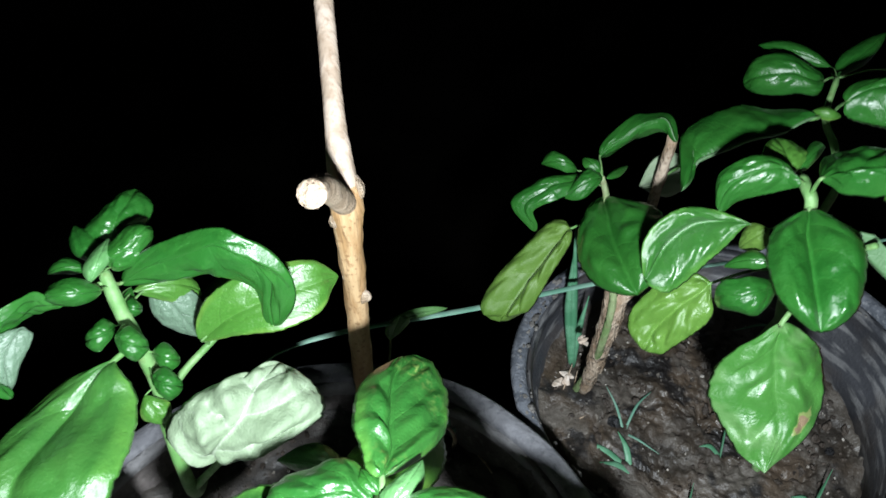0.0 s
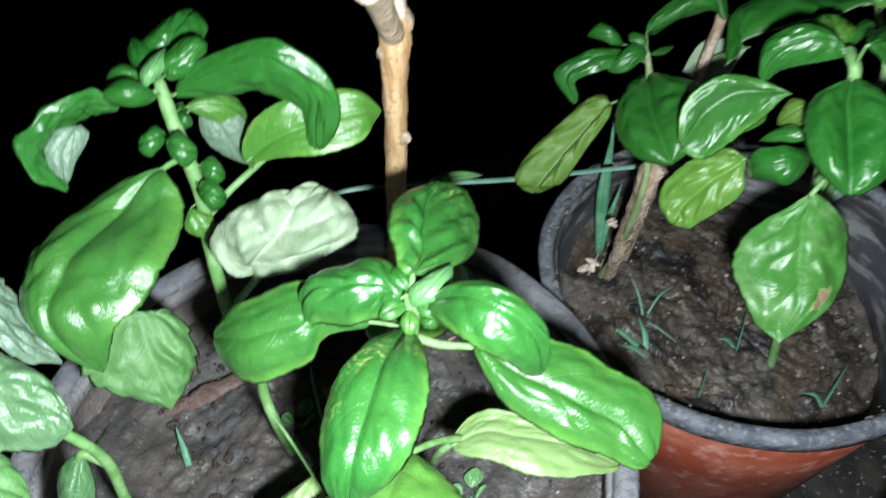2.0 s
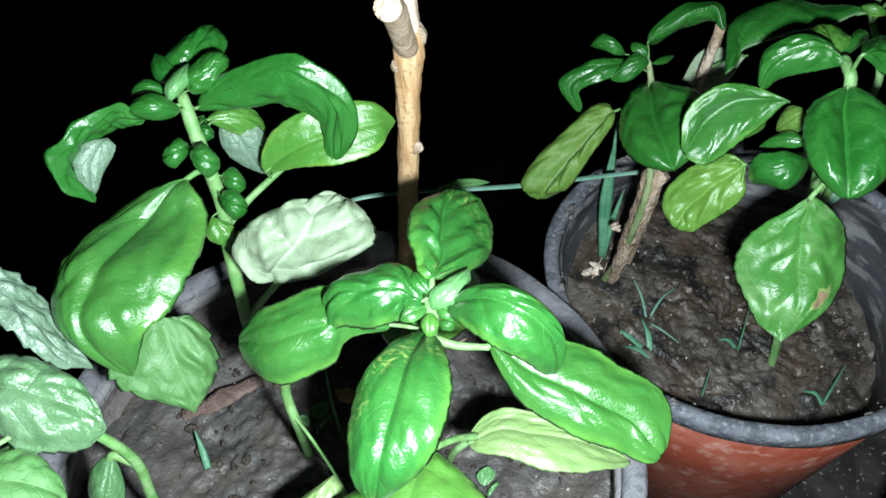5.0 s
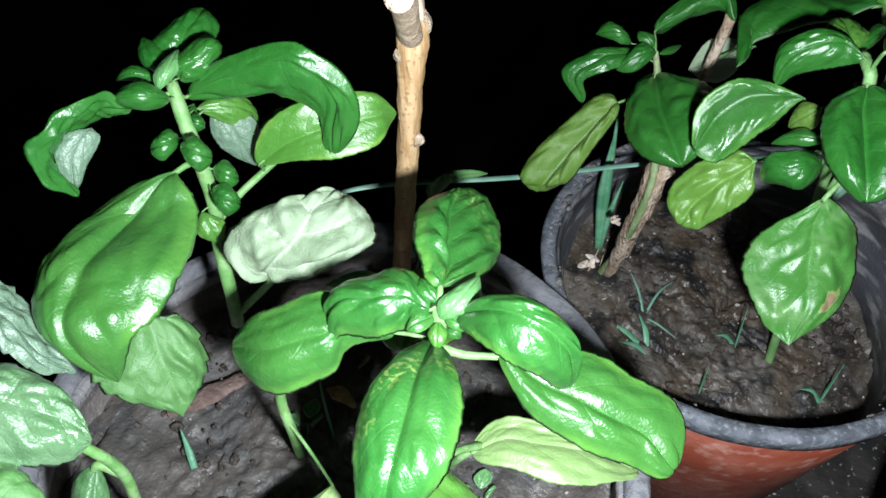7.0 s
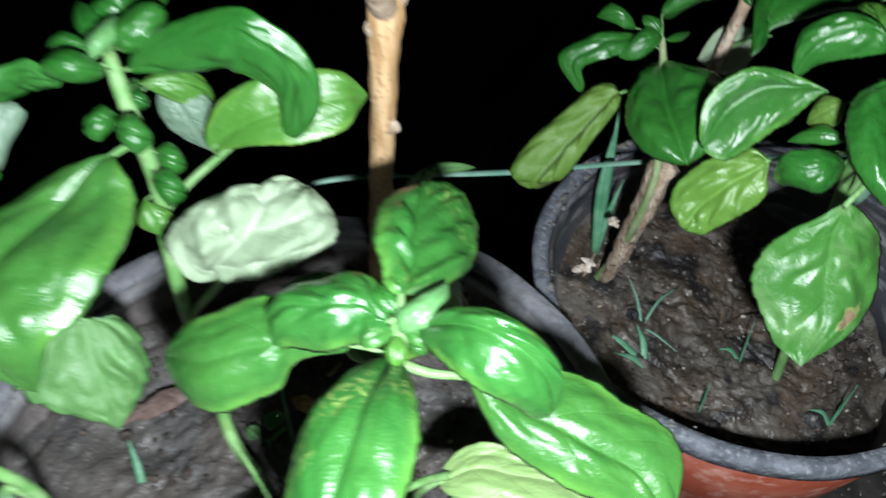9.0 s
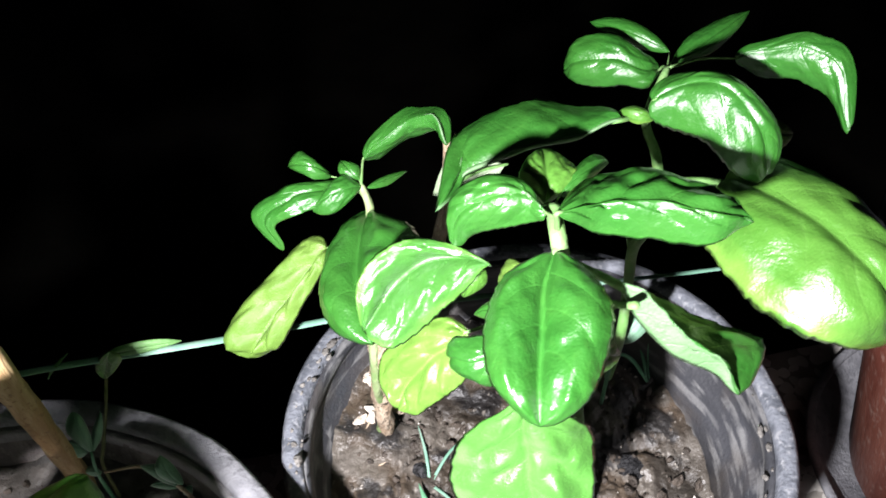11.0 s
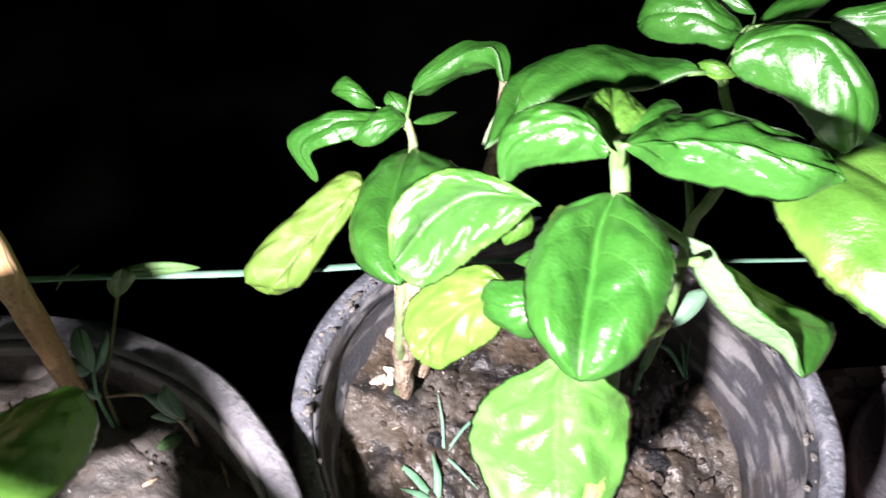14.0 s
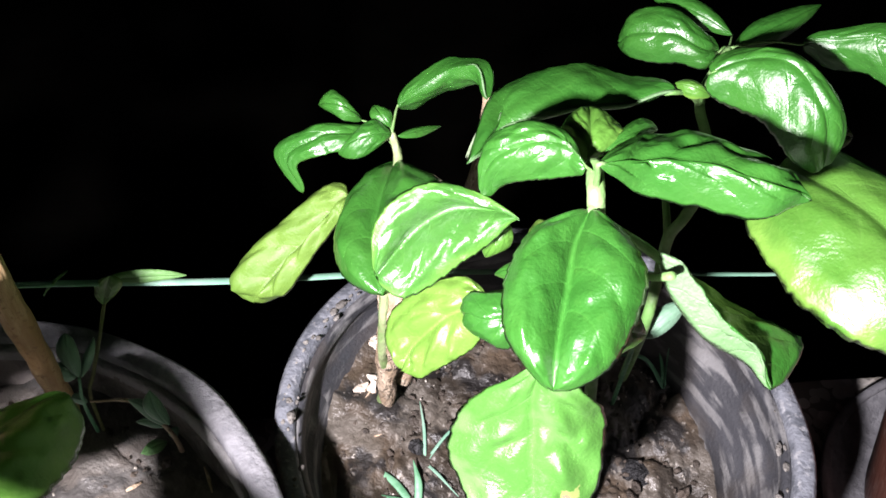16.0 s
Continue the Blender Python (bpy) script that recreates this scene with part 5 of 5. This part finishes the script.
# ---- dry stick ----
KNOT = rough_material("bud_scar", (0.3, 0.22, 0.14), (0.45, 0.37, 0.28), (0.2, 0.13, 0.08), scale=300, rough=0.75, relief=0.7, depth=0.001)
BLEACHED = rough_material("bleached_bark", (0.4, 0.31, 0.23), (0.55, 0.45, 0.36), (0.32, 0.23, 0.16), scale=160, rough=0.65, relief=0.4, depth=0.0006, stretch=0.15)
stick = thing("dry_stick", (-0.039, 0.252, 0.155), "dry brown forked stick stuck in the soil", "stick")
part("shaft", tube("shaft", [(-0.039, 0.254, 0.155), (-0.036, 0.2505, 0.19), (-0.0305, 0.2435, 0.246), (-0.0268, 0.239, 0.287), (-0.0238, 0.2358, 0.325), (-0.0226, 0.2355, 0.345), (-0.0236, 0.2395, 0.3525)], [0.0014, 0.0045, 0.0048, 0.0048, 0.0052, 0.0062, 0.005], WOOD, sides=18, rough=0.16, steps=8), stick)
part("branch", tube("branch", [(-0.0228, 0.236, 0.347), (-0.0248, 0.2445, 0.3605), (-0.0275, 0.2575, 0.374), (-0.0375, 0.308, 0.418), (-0.052, 0.38, 0.48)], [0.0056, 0.0047, 0.0038, 0.0035, 0.003], BLEACHED, sides=18, rough=0.1, steps=8), stick, "bleached upper branch")
part("stub", tube("stub", [(-0.0232, 0.2375, 0.344), (-0.0202, 0.2165, 0.3665), (-0.016, 0.193, 0.388), (-0.0136, 0.1765, 0.399)], [0.0048, 0.0045, 0.0046, 0.0042], CUT, sides=16, rough=0.0, steps=12), stick, "pale broken side branch")
for at_, size in (((-0.0191, 0.2345, 0.2975), 0.0022), ((-0.0165, 0.2405, 0.351), 0.0034), ((-0.0283, 0.231, 0.3405), 0.0024), ((-0.0285, 0.234, 0.309), 0.0016)):
    q = Vector(at_)
    out_ = (q - Vector((-0.0256 if q.z < 0.32 else -0.0226, 0.2375, q.z))).normalized()
    part("knot", tube("knot", [tuple(q - out_ * 0.0025), tuple(q - out_ * 0.0008), tuple(q + out_ * 0.0002)], [size * 1.3, size, size * 0.5], KNOT, sides=10, rough=0.45), stick, "rough bud scar")


# ---- seedlings ----
def blade(parent, points, width, mat=SPROUT, name="blade", flat=0.3):
    return part(name, tube(name, points, [width * 0.5, width, width * 0.8, 0.0002][: len(points)] if len(points) == 4 else [width, width, 0.0002], mat, sides=8, flat=flat), parent)


def seedling(at_, blades, label, width=0.0016, mat=SPROUT, flat=0.3):
    ob = thing("seedling", at_, label, "seedling", group="seedlings in the pots")
    for b in blades:
        pts = [at_] + [tuple(np.array(at_) + d) for d in b]
        blade(ob, pts, width, mat, flat=flat)
    return ob


SMALL = "small blue-green seedling in the soil"
seedling((0.1343, 0.2557, 0.1125), [((0.0005, 0.002, 0.01), (0.001, 0.004, 0.022))], SMALL)
seedling((0.1568, 0.2915, 0.1125), [((0.0, 0.003, 0.016), (0.0, 0.006, 0.033)), ((-0.006, 0.003, 0.006), (-0.012, 0.004, 0.004))], SMALL)
seedling((0.2059, 0.2674, 0.1022), [((0.002, 0.003, 0.014), (0.005, 0.007, 0.03)), ((-0.005, 0.003, 0.006), (-0.012, 0.004, 0.005))], SMALL)
seedling((0.1037, 0.2745, 0.1185), [((-0.013, 0.009, 0.006), (-0.0298, 0.0156, 0.008)), ((-0.002, 0.01, 0.008), (-0.0068, 0.0189, 0.012)), ((-0.008, 0.001, 0.005), (-0.0177, 0.002, 0.005))], SMALL, width=0.0019)
seedling((0.1013, 0.2985, 0.122), [((-0.004, 0.014, 0.006), (-0.0096, 0.0276, 0.008)), ((0.008, -0.006, 0.002), (0.0192, -0.0135, 0.0)), ((0.008, 0.016, 0.005), (0.0175, 0.028, 0.004))], "thin pale grass seedling in the soil", width=0.0008, mat=STRAW)
seedling((0.071, 0.341, 0.1305), [((-0.001, 0.0093, 0.053), (-0.0025, 0.017, 0.105)), ((-0.004, 0.008, 0.045), (-0.001, 0.016, 0.095)), ((0.003, 0.006, 0.025), (0.008, 0.012, 0.05))], "tall blue-green grass blades beside the woody stem", width=0.0026, flat=0.9)
seedling((0.212, 0.378, 0.1122), [((-0.004, 0.01, 0.012), (-0.008, 0.02, 0.02)), ((-0.014, 0.008, 0.012), (-0.036, 0.006, 0.008)), ((-0.002, 0.012, 0.02), (0.0, 0.02, 0.035))], SMALL, width=0.0014)
seedling((-0.053, 0.166, 0.163), [((-0.006, 0.01, 0.02), (-0.012, 0.024, 0.04))], "thin green grass blade in the large pot", width=0.0014)
seedling((-0.113, 0.139, 0.163), [((-0.004, 0.006, 0.006), (-0.01, 0.014, 0.012))], SMALL, width=0.0018)


def oval(parent, centre, tip, side, mat="bud"):
    c, p, s = (np.array(q, float) for q in (centre, tip, side))
    return leaf(parent, mat, tuple(2 * c - p), tuple(p), (0, 0, 0.001), tuple(s), tuple(-s), petiole=False)


for c, label in (((-0.066, 0.166, 0.172), "round green cotyledons of a young weed"), ((0.02, 0.145, 0.168), "round green cotyledons of a young weed")):
    sprout = thing("weed_sprout", (c[0], c[1], 0.163), label, "seedling", group="seedlings in the pots")
    part("stalk", tube("stalk", [(c[0], c[1], 0.16), (c[0] + 0.001, c[1], c[2])], [0.0006, 0.0005], SPROUT, sides=6), sprout)
    for dx, dy in ((-0.006, 0.001), (0.005, 0.003), (0.001, 0.009)):
        oval(sprout, (c[0] + dx, c[1] + dy, c[2] + 0.001), (c[0] + dx * 1.5, c[1] + dy * 1.4 + 0.001, c[2] + 0.002), (0.0032 * (dy > 0.005) + 0.001, 0.0035 * (dy < 0.005), 0), "bud")

# ---- long grass stalk behind the pots ----
stalk = thing("grass_stalk", (0.0, 0.3, 0.2), "long pale blue-green grass stalk lying across the pots", "grass")
part("straw", tube("straw", [(-0.088, 0.237, 0.233), (-0.074, 0.251, 0.239), (-0.0445, 0.264, 0.2415), (0.0171, 0.305, 0.218), (0.1, 0.34, 0.21), (0.2359, 0.377, 0.207), (0.3, 0.4, 0.204)], [0.0003, 0.001, 0.0018, 0.0019, 0.0017, 0.0011, 0.0008], STRAW, sides=8, flat=0.4), stalk)
for c, p, s in (((-0.011, 0.287, 0.2305), (0.003, 0.295, 0.2275), (0.0, 0.001, 0.003)), ((-0.036, 0.27, 0.2385), (-0.04, 0.266, 0.2345), (0.002, 0, 0.002))):
    oval(stalk, c, p, s, "dull")
leaf(stalk, "light", (-0.0185, 0.2790, 0.2382), (-0.0250, 0.2770, 0.2212), (0.0, -0.0010, 0.0005), (0.0068, 0.0005, 0.0018), (-0.0056, 0.0, -0.0012), petiole=False, peak=0.36, wide=0.85, pucker=0.04, roll=0.25)

# ---- scraps on the soil ----
def scrap(at_, size, label, mat, seed, name="dead_petals"):
    rng = random.Random(seed)
    ob = thing(name, at_, label, "plant debris")
    for _ in range(4):
        c = np.array(at_) + [rng.uniform(-1, 1) * size * 0.5, rng.uniform(-1, 1) * size * 0.5, size * rng.uniform(0.1, 0.5)]
        d = np.array([rng.uniform(-1, 1), rng.uniform(-1, 1), rng.uniform(0, 0.8)])
        d *= size * 0.6 / np.linalg.norm(d)
        part("petal", tube("petal", [tuple(c - d), tuple(c), tuple(c + d)], [size * 0.15, size * 0.42, size * 0.1], mat, sides=10, rough=0.5, flat=0.4), ob)
    return ob


scrap((0.0643, 0.3285, 0.13), 0.008, "crumpled whitish dead petals at the stem foot", DEAD, 4)
scrap((0.0735, 0.313, 0.185), 0.005, "dry pale petals caught on the stem", DEAD, 9)
BARK_CHIP = rough_material("damp_bark", (0.13, 0.085, 0.07), (0.2, 0.145, 0.125), (0.07, 0.05, 0.042), scale=120, rough=0.8, relief=0.6, depth=0.001)
bark_chip = thing("bark_chip", (-0.12, 0.175, 0.166), "pinkish dry bark chip lying on the soil", "plant debris")
part("chip", tube("chip", [(-0.136, 0.165, 0.167), (-0.12, 0.175, 0.169), (-0.104, 0.192, 0.167)], [0.003, 0.006, 0.004], BARK_CHIP, sides=10, rough=0.4, flat=0.35), bark_chip)
orange_leaf = thing("dead_leaf", (-0.055, 0.187, 0.167), "small orange-brown dead leaf on the soil", "plant debris")
part("chip", tube("chip", [(-0.062, 0.19, 0.169), (-0.055, 0.187, 0.171), (-0.046, 0.182, 0.168)], [0.001, 0.004, 0.001], WOOD, sides=10, rough=0.4, flat=0.3), orange_leaf)
for a, b, size in (((0.02, 0.249, 0.1655), (0.028, 0.239, 0.1655), 0.0007), ((-0.006, 0.231, 0.1655), (-0.001, 0.236, 0.166), 0.0011), ((-0.05, 0.206, 0.166), (-0.046, 0.214, 0.166), 0.0013)):
    chip = thing("wood_splinter", a, "short pale wood splinter on the soil", "plant debris", group="splinters on the soil")
    part("chip", tube("chip", [a, tuple((np.array(a) + b) / 2 + [0.0004, 0, 0.0006]), b], [size * 0.6, size, size * 0.4], CUT, sides=8, rough=0.25, flat=0.5), chip)

# ---- dry roots at the edge of the soil ----
dry_roots = thing("dry_roots", (0.068, 0.318, 0.126), "thin tan dry roots lying on the soil", "plant debris")
for line in (((0.062, 0.309, 0.1275), (0.066, 0.322, 0.131), (0.071, 0.3365, 0.137)), ((0.064, 0.303, 0.127), (0.07, 0.315, 0.129), (0.074, 0.332, 0.136)), ((0.06, 0.316, 0.129), (0.067, 0.318, 0.131), (0.078, 0.322, 0.128)), ((0.066, 0.297, 0.126), (0.074, 0.302, 0.128), (0.086, 0.31, 0.1255))):
    part("root", tube("root", line, [0.0003, 0.0005, 0.0003], CUT, sides=6), dry_roots)
